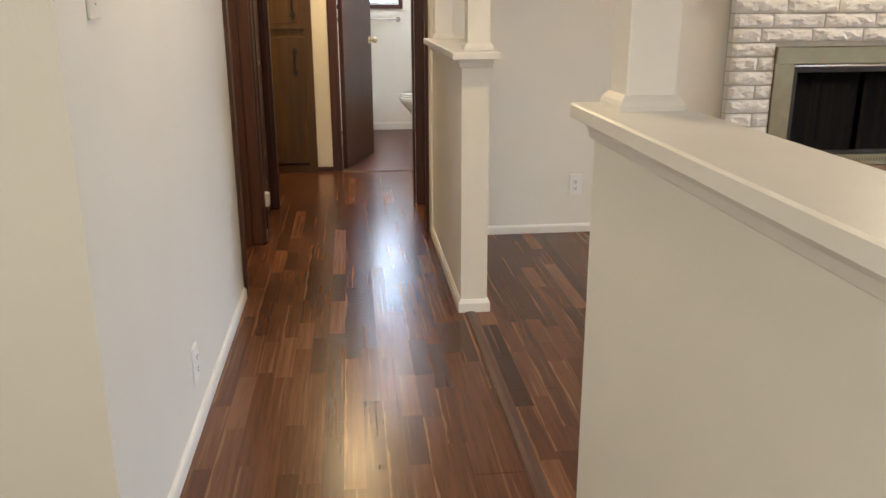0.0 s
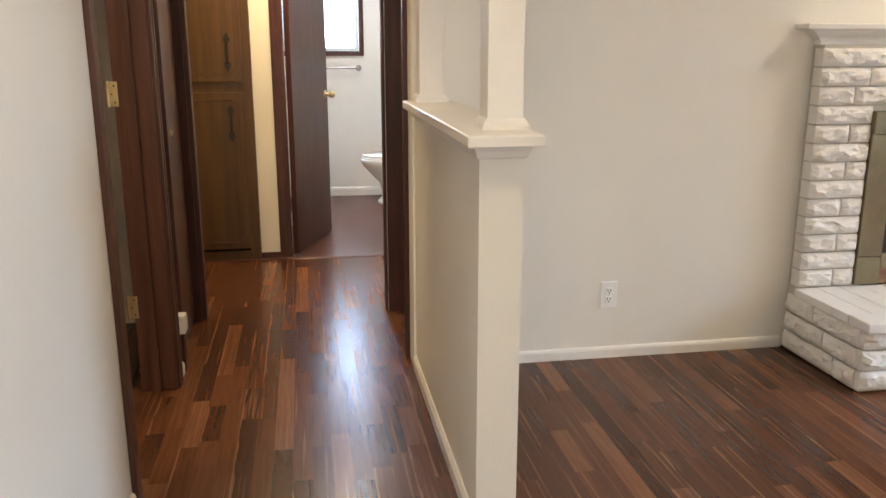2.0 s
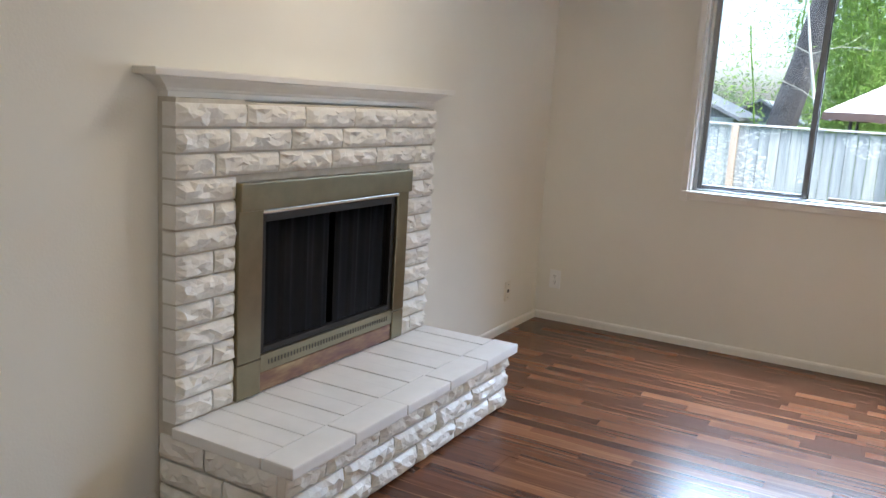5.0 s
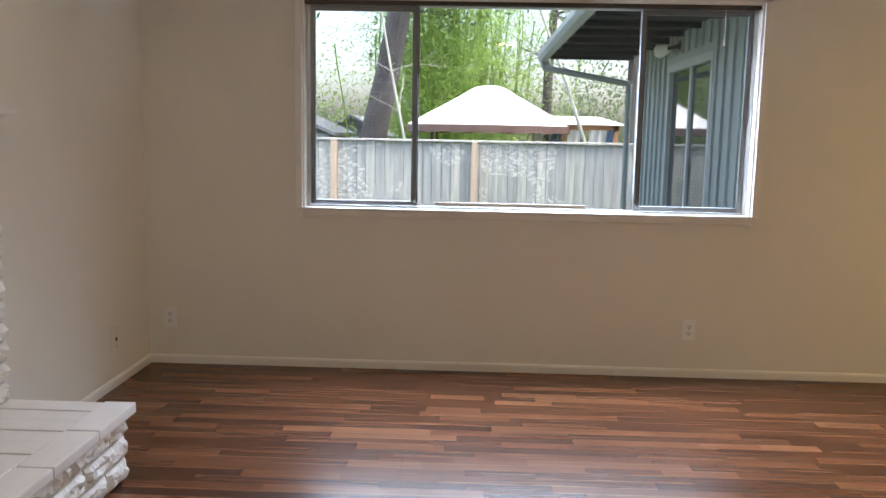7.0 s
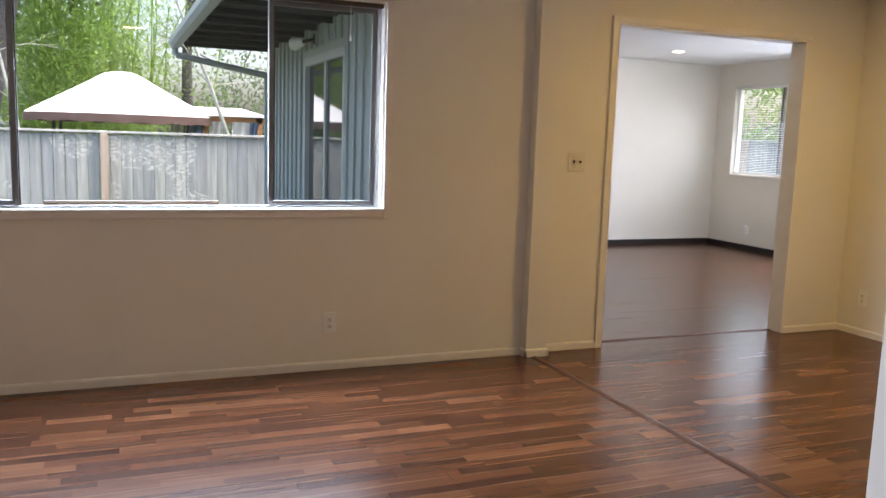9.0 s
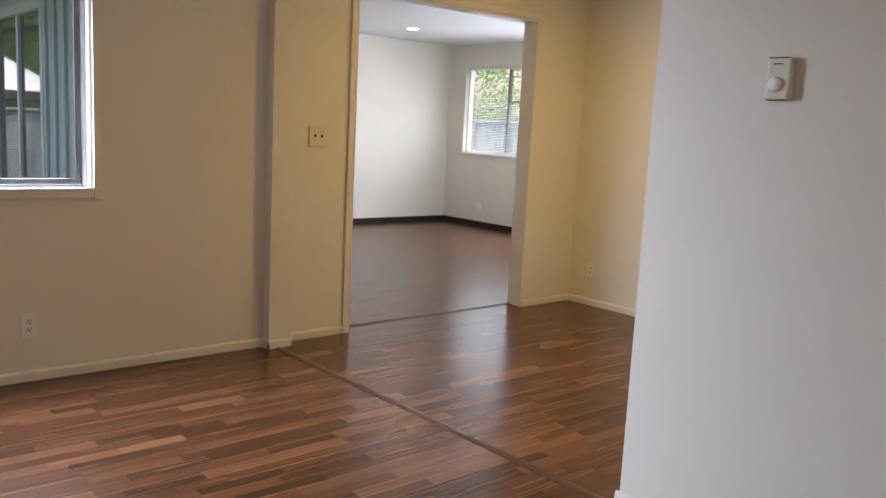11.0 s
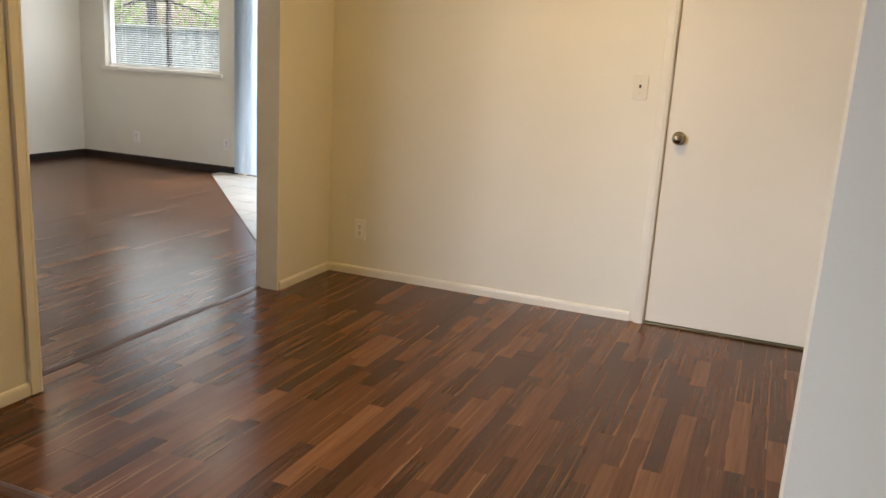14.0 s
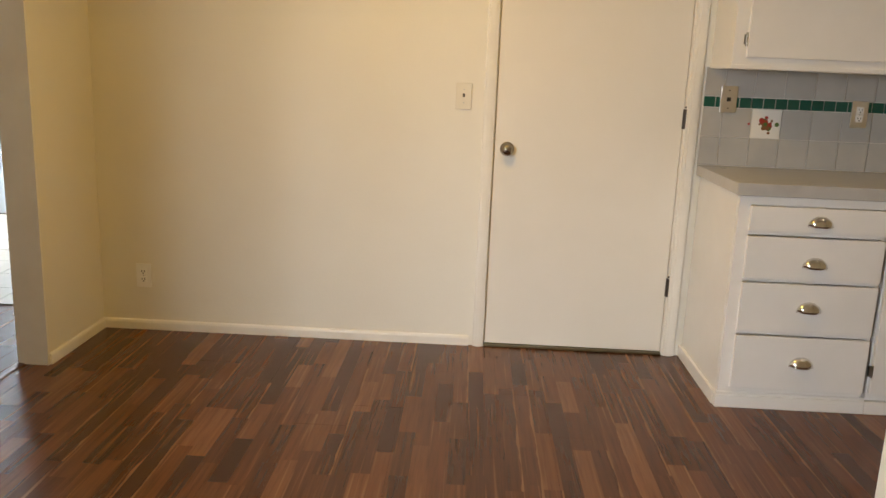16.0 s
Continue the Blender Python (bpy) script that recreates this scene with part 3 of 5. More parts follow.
# transition strips on the floor


def floor_strip(label, a, b, across, width, material):
    bm = bmesh.new()
    w = width / 2
    profile_run(bm, [(-w, 0), (-w * 0.7, 0.004), (0, 0.0065), (w * 0.7, 0.004), (w, 0)], (*a, 0.0), (*b, 0.0), (*across, 0))
    return tagged(part("floor_strip", bm, material), label, "floor strip", kind="structure")


floor_strip("dark brown T-shaped strip between living and dining floors", (2.87, -0.28), (5.29, -0.28), (0, 1), 0.05, STRIP_WOOD)
floor_strip("dark brown strip between hall and living floors", (0.553, 2.92), (0.553, 1.15), (1, 0), 0.05, STRIP_WOOD_Y)
floor_strip("dark threshold strip under the bathroom door", (-0.03, 6.135), (0.735, 6.135), (0, 1), 0.03, STRIP_WOOD)
floor_strip("dark strip in the wide opening to the far room", (5.515, -0.822), (5.515, -2.42), (1, 0), 0.045, STRIP_WOOD_Y)

# ---- living room window ----


def window_frame_bars(bm, y0, y1, z0, z1, x0, x1, w):
    box(bm, x0, x1, y0, y0 + w, z0, z1, 0.002), box(bm, x0, x1, y1 - w, y1, z0, z1, 0.002)
    box(bm, x0, x1, y0 + w, y1 - w, z0, z0 + w, 0.002), box(bm, x0, x1, y0 + w, y1 - w, z1 - w, z1, 0.002)


def living_window():
    t = thing("window_1", "wide three-part aluminium sliding window above the floor", "window", (5.44, 1.99, 0.9), kind="structure")

    def casing(bm):
        box(bm, 5.347, 5.365, 0.684, 0.724, 0.878, 2.14, 0.003), box(bm, 5.347, 5.365, 3.254, 3.294, 0.878, 2.14, 0.003)
        box(bm, 5.347, 5.365, 0.684, 3.294, 2.10, 2.14, 0.003)
    sub("casing", casing, TRIM, t)
    sub("window_sill", lambda bm: (box(bm, 5.343, 5.42, 0.69, 3.278, 0.920, 0.938, 0.004), box(bm, 5.35, 5.365, 0.684, 3.284, 0.889, 0.920, 0.004)), TRIM, t, "white painted sill and apron")

    def reveal(bm):
        box(bm, 5.365, 5.52, 0.724, 0.736, 0.926, 2.10), box(bm, 5.365, 5.52, 3.242, 3.254, 0.926, 2.10), box(bm, 5.365, 5.52, 0.736, 3.242, 2.088, 2.10)
    sub("reveal", reveal, TRIM, t)
    sub("frame", lambda bm: window_frame_bars(bm, 0.738, 3.24, 0.928, 2.086, 5.415, 5.475, 0.022), ALUMINIUM, t)
    for y0, y1, x in ((2.61, 3.216, 5.422), (0.762, 1.372, 5.422)):
        sash = sub("sash", lambda bm: window_frame_bars(bm, y0, y1, 0.952, 2.062, x, x + 0.022, 0.026), SASH_METAL, t, "sliding grey aluminium sash")
        pane = sub("pane", lambda bm: box(bm, x + 0.009, x + 0.013, y0 + 0.02, y1 - 0.02, 0.975, 2.04), GLASS, sash)
        pane.visible_shadow = False
    for y in (2.605, 1.333):
        sub("mullion", lambda bm: box(bm, 5.447, 5.472, y, y + 0.038, 0.95, 2.064, 0.003), BRONZE_FRAME, t)
    pane = sub("pane", lambda bm: box(bm, 5.458, 5.462, 1.365, 2.612, 0.95, 2.064), GLASS, t)
    pane.visible_shadow = False
    sub("track", lambda bm: box(bm, 5.395, 5.415, 0.74, 3.238, 0.926, 0.936, 0.002), ALUMINIUM, t)


living_window()
solid("security_stick", [(5.424, 5.444, 1.64, 2.50, 0.953, 0.975)], STICK, "pale wooden security stick lying in the window track", "stick", 0.003)


def blind_headrail():
    t = thing("blind_headrail", "dark blind headrail with a white pull cord in the window top", "blind", (5.39, 1.99, 2.06))
    sub("rail", lambda bm: box(bm, 5.372, 5.405, 0.74, 3.24, 2.066, 2.088, 0.003), BRONZE_FRAME, t)
    sub("cord", lambda bm: cyl(bm, (5.375, 0.93, 2.07), (5.375, 0.93, 1.90), 0.0018, sides=6), WHITE_PLASTIC, t)
    sub("tassel", lambda bm: cyl(bm, (5.375, 0.93, 1.905), (5.375, 0.93, 1.872), 0.004, 0.008, 8), WHITE_PLASTIC, t)


blind_headrail()

# opening to the far room
bm = bmesh.new()
box(bm, 5.372, 5.39, -0.822, -0.785, 0, 2.157, 0.003)
box(bm, 5.372, 5.39, -2.45, -0.822, 2.12, 2.157, 0.003)
box(bm, 5.372, 5.525, -0.834, -0.822, 0, 2.12), box(bm, 5.388, 5.525, -2.42, -2.408, 0, 2.12), box(bm, 5.388, 5.525, -2.408, -0.834, 2.108, 2.12)
tagged(part("opening_trim", bm, TRIM), "cream painted casing of the wide opening", "casing", kind="structure")

# ---- fireplace ----
rnd = random.Random(4)


def split_face(length, height, depth, seed):
    """A brick whose front (towards -y) is roughly split and hollowed towards its edges."""
    r = random.Random(seed)
    bm = bmesh.new()
    nx, nz = max(4, int(length / 0.024)), 5
    grid = []
    for j in range(nz + 1):
        line = []
        for i in range(nx + 1):
            u, v = i / nx, j / nz
            edge = min(1.0, min(u, 1 - u) * length / 0.022, 4.0 * min(v, 1 - v))
            out = depth + (0.004 + 0.028 * edge * (0.6 + 0.25 * math.sin(i * 1.1 + seed) * math.cos(j * 1.3 + seed * 0.7) + r.uniform(-0.2, 0.2))) * (0 if (i in (0, nx) and j in (0, nz)) else 1)
            line.append(bm.verts.new((u * length + (r.uniform(-0.006, 0.006) if 0 < i < nx else 0), -out, v * height + (r.uniform(-0.005, 0.005) if 0 < j < nz else 0))))
        grid.append(line)
    for j in range(nz):
        for i in range(nx):
            q = (grid[j][i], grid[j][i + 1], grid[j + 1][i + 1], grid[j + 1][i])
            if r.random() < 0.5:
                bm.faces.new((q[0], q[1], q[2])), bm.faces.new((q[0], q[2], q[3]))
            else:
                bm.faces.new((q[0], q[1], q[3])), bm.faces.new((q[1], q[2], q[3]))
    back = [bm.verts.new((x, 0, z)) for x, z in ((0, 0), (length, 0), (length, height), (0, height))]
    bm.faces.new(back)
    bottom, top = grid[0], grid[nz]
    left, right = [g[0] for g in grid], [g[nx] for g in grid]
    bm.faces.new(bottom[::-1] + [back[0], back[1]])
    bm.faces.new(top + [back[2], back[3]])
    bm.faces.new(left + [back[3], back[0]])
    bm.faces.new(right[::-1] + [back[1], back[2]])
    bmesh.ops.recalc_face_normals(bm, faces=bm.faces[:])
    data = bpy.data.meshes.new("brick")
    bm.to_mesh(data)
    bm.free()
    data.materials.append(STONE)
    return data


def lay(parent, shift, data, x, y, z, turn=0):
    ob = new("brick", data)
    ob.parent = parent
    ob.matrix_basis = Matrix.Translation(Vector((x, y, z)) - shift) @ Matrix.Rotation(radians(turn), 4, "Z")


BRICKS = {}


def brick_mesh(length, height):
    key = (round(length, 3), round(height, 3))
    have = BRICKS.setdefault(key, [])
    if len(have) < 4:
        have.append(split_face(length, height, 0.055, 100 + len(BRICKS) * 7 + len(have)))
        return have[-1]
    return have[rnd.randrange(4)]


FX0, FX1, FY, PITCH = 2.195, 3.762, 4.135, 0.0792


def fill_row(parent, shift, x0, x1, y, z, first, height, turn=0, unit=0.305, gap=0.008):
    x, length = x0, first
    while x < x1 - 0.03:
        length = min(length, x1 - x)
        if x1 - x - length < 0.05:
            length = x1 - x
        lay(parent, shift, brick_mesh(length - gap, height - gap), x + gap / 2, y, z + gap / 2) if turn == 0 else \
            lay(parent, shift, brick_mesh(length - gap, height - gap), y, x1 - (x - x0) - gap / 2, z + gap / 2, turn)
        x += length
        length = unit


def fireplace():
    at = Vector((2.98, 4.0, 0))
    t = thing("fireplace", "white-painted split-brick fireplace with a raised hearth", "fireplace", at)

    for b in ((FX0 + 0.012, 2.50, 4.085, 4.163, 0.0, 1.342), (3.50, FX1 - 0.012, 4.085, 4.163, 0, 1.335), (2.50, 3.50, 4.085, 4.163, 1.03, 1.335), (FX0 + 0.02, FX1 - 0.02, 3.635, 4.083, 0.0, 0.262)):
        sub("mortar", lambda bm: box(bm, *b), JOINT_SHADE_MORTAR, t, "mortar behind the bricks, toned darker for joint shade")
    for k in range(13):
        z = 0.302 + k * PITCH
        full = k >= 10
        odd = k % 2
        if full:
            fill_row(t, at, FX0, FX1, FY, z, (0.31, 0.17, 0.235)[k % 3], PITCH)
        else:
            if odd:
                fill_row(t, at, FX0, 2.462, FY, z, 0.267, PITCH)
                fill_row(t, at, 3.542, FX1, FY, z, 0.22, PITCH)
            else:
                fill_row(t, at, FX0, 2.462, FY, z, 0.165, PITCH)
                fill_row(t, at, 3.542, FX1, FY, z, 0.075 + 0.03 * (k % 3), PITCH)
    # the hearth's front and its two ends
    for k in range(3):
        z = 0.004 + k * 0.0865
        fill_row(t, at, FX0 + 0.005, FX1 - 0.005, 3.683, z, (0.16, 0.30, 0.20)[k], 0.0865)
        fill_row(t, at, 3.65, 4.15, FX0 + 0.060, z, (0.36, 0.28, 0.20)[k], 0.0865, -90)
    for k in range(3):
        fill_row(t, at, 3.65, 4.15, FX1 - 0.060, 0.004 + k * 0.0865, 0.3, 0.0865, 90)
    # hearth top: a front row of wide tiles, narrow bricks laid on edge behind
    x, n = FX0 - 0.012, 0
    wide = (FX1 - FX0 + 0.026) / 5
    for n in range(5):
        a = x + n * wide
        sub("tile", lambda bm: box(bm, a + 0.0025, a + wide - 0.0025, 3.583, 3.705, 0.262, 0.302 + 0.002 * math.sin(n * 2.1), 0.006), HEARTH, t)
    narrow = (FX1 - FX0 + 0.02) / 15
    for n in range(15):
        a = FX0 - 0.01 + n * narrow
        sub("tile", lambda bm: box(bm, a + 0.002, a + narrow - 0.002, 3.712, 4.082, 0.262, 0.299 + 0.0015 * math.sin(n * 3.3), 0.004), HEARTH, t)
    sub("grout", lambda bm: box(bm, FX0, FX1, 3.59, 4.082, 0.258, 0.2945), HEARTH, t)
    layers = [(1.335, 0.10), (1.352, 0.10), (1.354, 0.092), (1.362, 0.088), (1.376, 0.066), (1.388, 0.042), (1.394, 0.034), (1.396, 0.012), (1.398, 0.004), (1.416, 0.0), (1.420, 0.003)]
    sub("mantel", lambda bm: frustum(bm, [(2.112 + i, 3.908 - i, 4.065 + i * 0.6, 4.164, z + 0.008) for z, i in layers]), TRIM, t, "white crown-moulded mantel shelf")


fireplace()


def fireplace_insert():
    t = thing("fireplace_insert", "antique brass fireplace door frame with a black mesh screen", "fireplace insert", (3.0, 4.06, 0.302))
    x0, x1, z0, z1, y = 2.460, 3.530, 0.306, 1.071, 4.062

    for a, b in ((x0, 2.578), (3.442, x1)):
        sub("side_frame", lambda bm: box(bm, a, b, y, 4.10, z0 + 0.13, z1 - 0.095, 0.004), DULL_BRASS, t)
        sub("corner_plate", lambda bm: box(bm, a, b, y, 4.10, z0, z0 + 0.127, 0.004), DULL_BRASS, t)
    sub("hood", lambda bm: box(bm, x0 - 0.004, x1 + 0.004, y - 0.014, 4.10, z1 - 0.098, z1, 0.005), DULL_BRASS, t)
    sub("lip", lambda bm: box(bm, 2.575, 3.445, y - 0.004, 4.09, z1 - 0.114, z1 - 0.1, 0.003), CHROME, t, "bright metal lip")
    sub("lower_panel", lambda bm: box(bm, 2.58, 3.44, y + 0.006, 4.09, z0, z0 + 0.072, 0.004), HEAT_BRASS, t, "heat-stained brass panel")
    grille = sub("vent_strip", lambda bm: box(bm, 2.58, 3.44, y + 0.002, 4.09, z0 + 0.075, z0 + 0.14, 0.003), DULL_BRASS, t)
    for k in range(44):
        xx = 2.62 + k * 0.018
        sub("slot", lambda bm: box(bm, xx, xx + 0.004, y, y + 0.004, z0 + 0.098, z0 + 0.116), BRONZE_FRAME, grille)

    def dark_frame(bm):
        box(bm, 2.58, 2.606, y + 0.012, 4.1, 0.446, 0.955, 0.003), box(bm, 3.414, 3.44, y + 0.012, 4.1, 0.446, 0.955, 0.003)
        box(bm, 2.606, 3.414, y + 0.012, 4.1, 0.925, 0.955, 0.003), box(bm, 2.606, 3.414, y + 0.012, 4.1, 0.446, 0.47, 0.003)
    sub("inner_frame", dark_frame, IRON, t)

    def curtain(x_from, x_to):
        def make(bm):
            n = 64
            front = []
            for i in range(n + 1):
                x = x_from + (x_to - x_from) * i / n
                dy = 0.002 * math.sin(i * 0.9 + 0.9 * math.sin(i * 0.31)) + 0.005 * math.sin(i * 0.37 + x_from)
                front.append((bm.verts.new((x, 4.095 + dy, 0.47)), bm.verts.new((x, 4.095 + dy * 0.7, 0.93))))
            for p, q in zip(front, front[1:]):
                bm.faces.new((p[0], q[0], q[1], p[1]))
            bmesh.ops.solidify(bm, geom=bm.faces[:], thickness=0.002)
        return make
    sub("mesh_curtain", curtain(2.604, 3.005), SCREEN, t, "black chain mesh curtain", True)
    sub("mesh_curtain", curtain(3.035, 3.416), SCREEN, t, "black chain mesh curtain", True)

    def firebox(bm):
        box(bm, 2.50, 3.50, 4.60, 4.62, 0.30, 1.03), box(bm, 2.48, 2.50, 4.12, 4.62, 0.30, 1.03), box(bm, 3.50, 3.52, 4.12, 4.62, 0.30, 1.03)
        box(bm, 2.48, 3.52, 4.12, 4.62, 0.28, 0.30), box(bm, 2.48, 3.52, 4.12, 4.62, 1.03, 1.05)
    sub("firebox", firebox, SOOT_AND_DARK, t, "sooty firebox")
    return t


fireplace_insert()
# ---- outlets and switches ----


def outlet(label, m, material=WHITE_PLASTIC):
    """A duplex outlet that faces -y, its back at y = 0."""
    t = thing("outlet", label, "outlet", group="wall outlets")
    t.matrix_basis = m
    bm = bmesh.new()
    box(bm, -0.037, 0.037, -0.008, 0, -0.060, 0.060, 0.0025)
    part("plate", bm, material, t)
    for z in (0.0195, -0.0195):
        bm = bmesh.new()
        box(bm, -0.017, 0.017, -0.0115, -0.006, z - 0.0155, z + 0.0155, 0.003)
        socket = part("socket", bm, material, t)
        bm = bmesh.new()
        for x in (-0.0065, 0.0065):
            box(bm, x - 0.0017, x + 0.0017, -0.0122, -0.0112, z - 0.001, z + 0.008)
        box(bm, -0.003, 0.003, -0.0122, -0.0112, z - 0.0105, z - 0.005)
        part("slots", bm, SLOT, socket)
    bm = bmesh.new()
    cyl(bm, (0, -0.0095, 0), (0, -0.007, 0), 0.003, sides=8)
    part("screw", bm, ALUMINIUM, t)
    return t


first = outlet("white duplex outlet on the wall by the half wall", pose(1.355, 4.165, 0.288))
for label, m in (("white duplex outlet on the wall under the window", pose(5.365, 1.03, 0.278, 0, 0, -90)),
                 ("white duplex outlet near the living room corner", pose(5.365, 4.035, 0.275, 0, 0, -90)),
                 ("white duplex outlet on the far dining wall", pose(5.176, -2.962, 0.278, 0, 0, 180)),
                 ("white duplex outlet low on the hall wall", pose(-0.469, 2.03, 0.22, 0, 0, 90)),
                 ("white outlet on the far room wall under the window", pose(9.325, -5.640, 0.272, 0, 0, 180)),
                 ("white outlet on the far room wall by the blinds", pose(8.154, -5.640, 0.30, 0, 0, 180)),
                 ("chrome-plated duplex outlet on the tiled backsplash", pose(1.825, -2.945, 1.205, 0, 0, 180))):
    t = copy_thing(first, m)
    t["label"] = label
    if "chrome" in label:
        for ch in t.children:
            if ch.name.startswith("plate"):
                ch.data = ch.data.copy()
                ch.data.materials[0] = SATIN_PLATE


def cable_plate(label, m, material):
    t = thing("cable_plate", label, "wall plate")
    t.matrix_basis = m
    bm = bmesh.new()
    box(bm, -0.037, 0.037, -0.008, 0, -0.060, 0.060, 0.0025)
    part("plate", bm, material, t)
    bm = bmesh.new()
    box(bm, -0.009, 0.009, -0.012, -0.005, -0.009, 0.009, 0.002)
    part("jack", bm, SLOT, t)
    for z in (0.04, -0.04):
        bm = bmesh.new()
        cyl(bm, (0, -0.0095, z), (0, -0.006, z), 0.003, sides=8)
        part("screw", bm, IRON, t)


cable_plate("cream cable plate with a dark jack beside the corner", pose(4.90, 4.165, 0.255), PLASTIC)
cable_plate("chrome telephone plate on the tiled backsplash", pose(2.42, -2.945, 1.25, 0, 0, 180), SATIN_PLATE)


def light_switch(label, m, toggles):
    t = thing("light_switch", label, "light switch", group="light switches")
    t.matrix_basis = m
    w = 0.037 + 0.023 * (len(toggles) - 1)
    bm = bmesh.new()
    box(bm, -w, w, -0.009, 0, -0.060, 0.060, 0.0025)
    part("plate", bm, PLASTIC, t)
    for x, kind in toggles:
        bm = bmesh.new()
        if kind == "toggle":
            box(bm, x - 0.005, x + 0.005, -0.019, -0.006, -0.004, 0.012, 0.002)
        else:
            cyl(bm, (x, -0.007, 0.002), (x, -0.019, 0.002), 0.008, 0.007, 14)
        part("toggle", bm, BRONZE_FRAME, t)
        for z in (0.03, -0.03):
            bm = bmesh.new()
            cyl(bm, (x, -0.0105, z), (x, -0.007, z), 0.003, sides=8)
            part("screw", bm, ALUMINIUM, t)


light_switch("ivory double switch plate with toggle and dimmer", pose(5.39, -0.573, 1.229, 0, 0, -90), [(-0.023, "toggle"), (0.023, "dimmer")])
light_switch("ivory single switch beside the white door", pose(3.63, -2.962, 1.215, 0, 0, 180), [(0, "toggle")])
light_switch("white switch plate on the hall wall", pose(-0.469, 1.40, 1.35, 0, 0, 90), [(0, "toggle")])


def thermostat():
    t = thing("thermostat", "cream dial thermostat on the white partition wall", "thermostat", (2.409, -0.306, 1.51))
    sub("body", lambda bm: box(bm, 2.373, 2.445, -0.308, -0.278, 1.45, 1.57, 0.006), PLASTIC, t)
    sub("dial", lambda bm: lathe(bm, [(0, 0.007), (0.017, 0.007), (0.021, 0.003), (0.021, -0.002)], Matrix.Translation((2.414, -0.274, 1.493)) @ Matrix.Rotation(radians(-90), 4, "X")), WHITE_PLASTIC, t, smooth=True)
    vent = sub("grille", lambda bm: box(bm, 2.377, 2.441, -0.301, -0.278, 1.4475, 1.4515), PLASTIC, t)
    for k in range(6):
        x = 2.381 + k * 0.0105
        for z in (1.4465, 1.5685):
            sub("slot", lambda bm: box(bm, x, x + 0.005, -0.299, -0.273, z, z + 0.003), SLOT, vent)
    sub("label_bar", lambda bm: box(bm, 2.394, 2.424, -0.2742, -0.2732, 1.55, 1.553), SLOT, t)


thermostat()

# ---- hall doors ----


def dark_casing(name, pieces, label, material=DARK_WOOD):
    bm = bmesh.new()
    for b in pieces:
        box(bm, *b, bevel=0.004)
    return tagged(part(name, bm, material), label, "door casing", kind="structure")


# doorway on the hall's one side: near and far jamb, stops, casing on the hall face
dark_casing("door_frame_1", [(-0.60, -0.462, 3.30, 3.318, 0, 2.05), (-0.60, -0.462, 4.112, 4.13, 0, 2.05), (-0.56, -0.524, 4.098, 4.112, 0, 2.05),
                             (-0.60, -0.462, 3.318, 4.112, 2.035, 2.055), (-0.469, -0.452, 3.242, 3.306, 0, 2.11), (-0.469, -0.450, 4.124, 4.188, 0, 2.11), (-0.469, -0.446, 4.150, 4.172, 0, 2.11),
                             (-0.469, -0.452, 3.306, 4.124, 2.05, 2.11)], "brown wood frame of the open bedroom doorway", JAMB_WOOD)


def hinge(parent, x, y, z):
    sub("hinge", lambda bm: (box(bm, x - 0.016, x + 0.016, y - 0.003, y, z - 0.045, z + 0.045, 0.0012), cyl(bm, (x - 0.020, y - 0.004, z - 0.047), (x - 0.020, y - 0.004, z + 0.047), 0.005, sides=10)),
        BRASS, parent, "brass butt hinge")
    sub("hinge_screws", lambda bm: [cyl(bm, (x + s, y - 0.0038, z + dz), (x + s, y - 0.0028, z + dz), 0.0035, sides=8) for s, dz in ((0.004, -0.03), (-0.006, 0.0), (0.004, 0.03))], BRONZE_FRAME, parent)


def bedroom_door():
    t = thing("bedroom_door", "orange-brown flush wood door standing open into the bedroom", "door", (-0.64, 4.08, 0))
    sub("leaf", lambda bm: box(bm, -1.40, -0.636, 4.066, 4.101, 0.012, 2.03, 0.002), OAK_DOOR, t)
    for z in (0.352, 1.167, 1.83):
        hinge(t, -0.600, 4.112, z)
    for y in (4.066, 4.101):
        d = -1 if y < 4.08 else 1
        sub("knob", lambda bm: (cyl(bm, (-1.34, y, 0.97), (-1.34, y + d * 0.035, 0.97), 0.012), ball(bm, (-1.34, y + d * 0.05, 0.97), 0.025)), BRASS, t, smooth=True)


bedroom_door()
dark_casing("door_frame_2", [(-0.469, -0.452, 4.30, 4.366, 0, 2.11), (-0.469, -0.440, 4.979, 5.045, 0, 2.11), (-0.469, -0.452, 4.366, 4.979, 2.05, 2.11),
                             (-0.595, -0.462, 4.36, 4.374, 0, 2.05), (-0.595, -0.462, 4.971, 4.985, 0, 2.05)], "dark wood frame of the hall closet")


def closet_door():
    t = thing("closet_door", "closed brown flush closet door with a small brass knob", "door", (-0.52, 4.67, 0))
    sub("leaf", lambda bm: box(bm, -0.535, -0.50, 4.376, 4.969, 0.01, 2.045, 0.002), JAMB_WOOD, t)
    sub("knob", lambda bm: (cyl(bm, (-0.50, 4.43, 0.99), (-0.472, 4.43, 0.99), 0.008), ball(bm, (-0.466, 4.43, 0.99), 0.015)), BRASS, t, smooth=True)


closet_door()


def bumper(label, z0, z1, out):
    t = thing("door_bumper", label, "wall bumper", (-0.469, 4.24, z0))
    sub("body", lambda bm: box(bm, -0.469, -0.469 + out, 4.205, 4.275, z0, z1, 0.012), WHITE_PLASTIC, t)
    return t


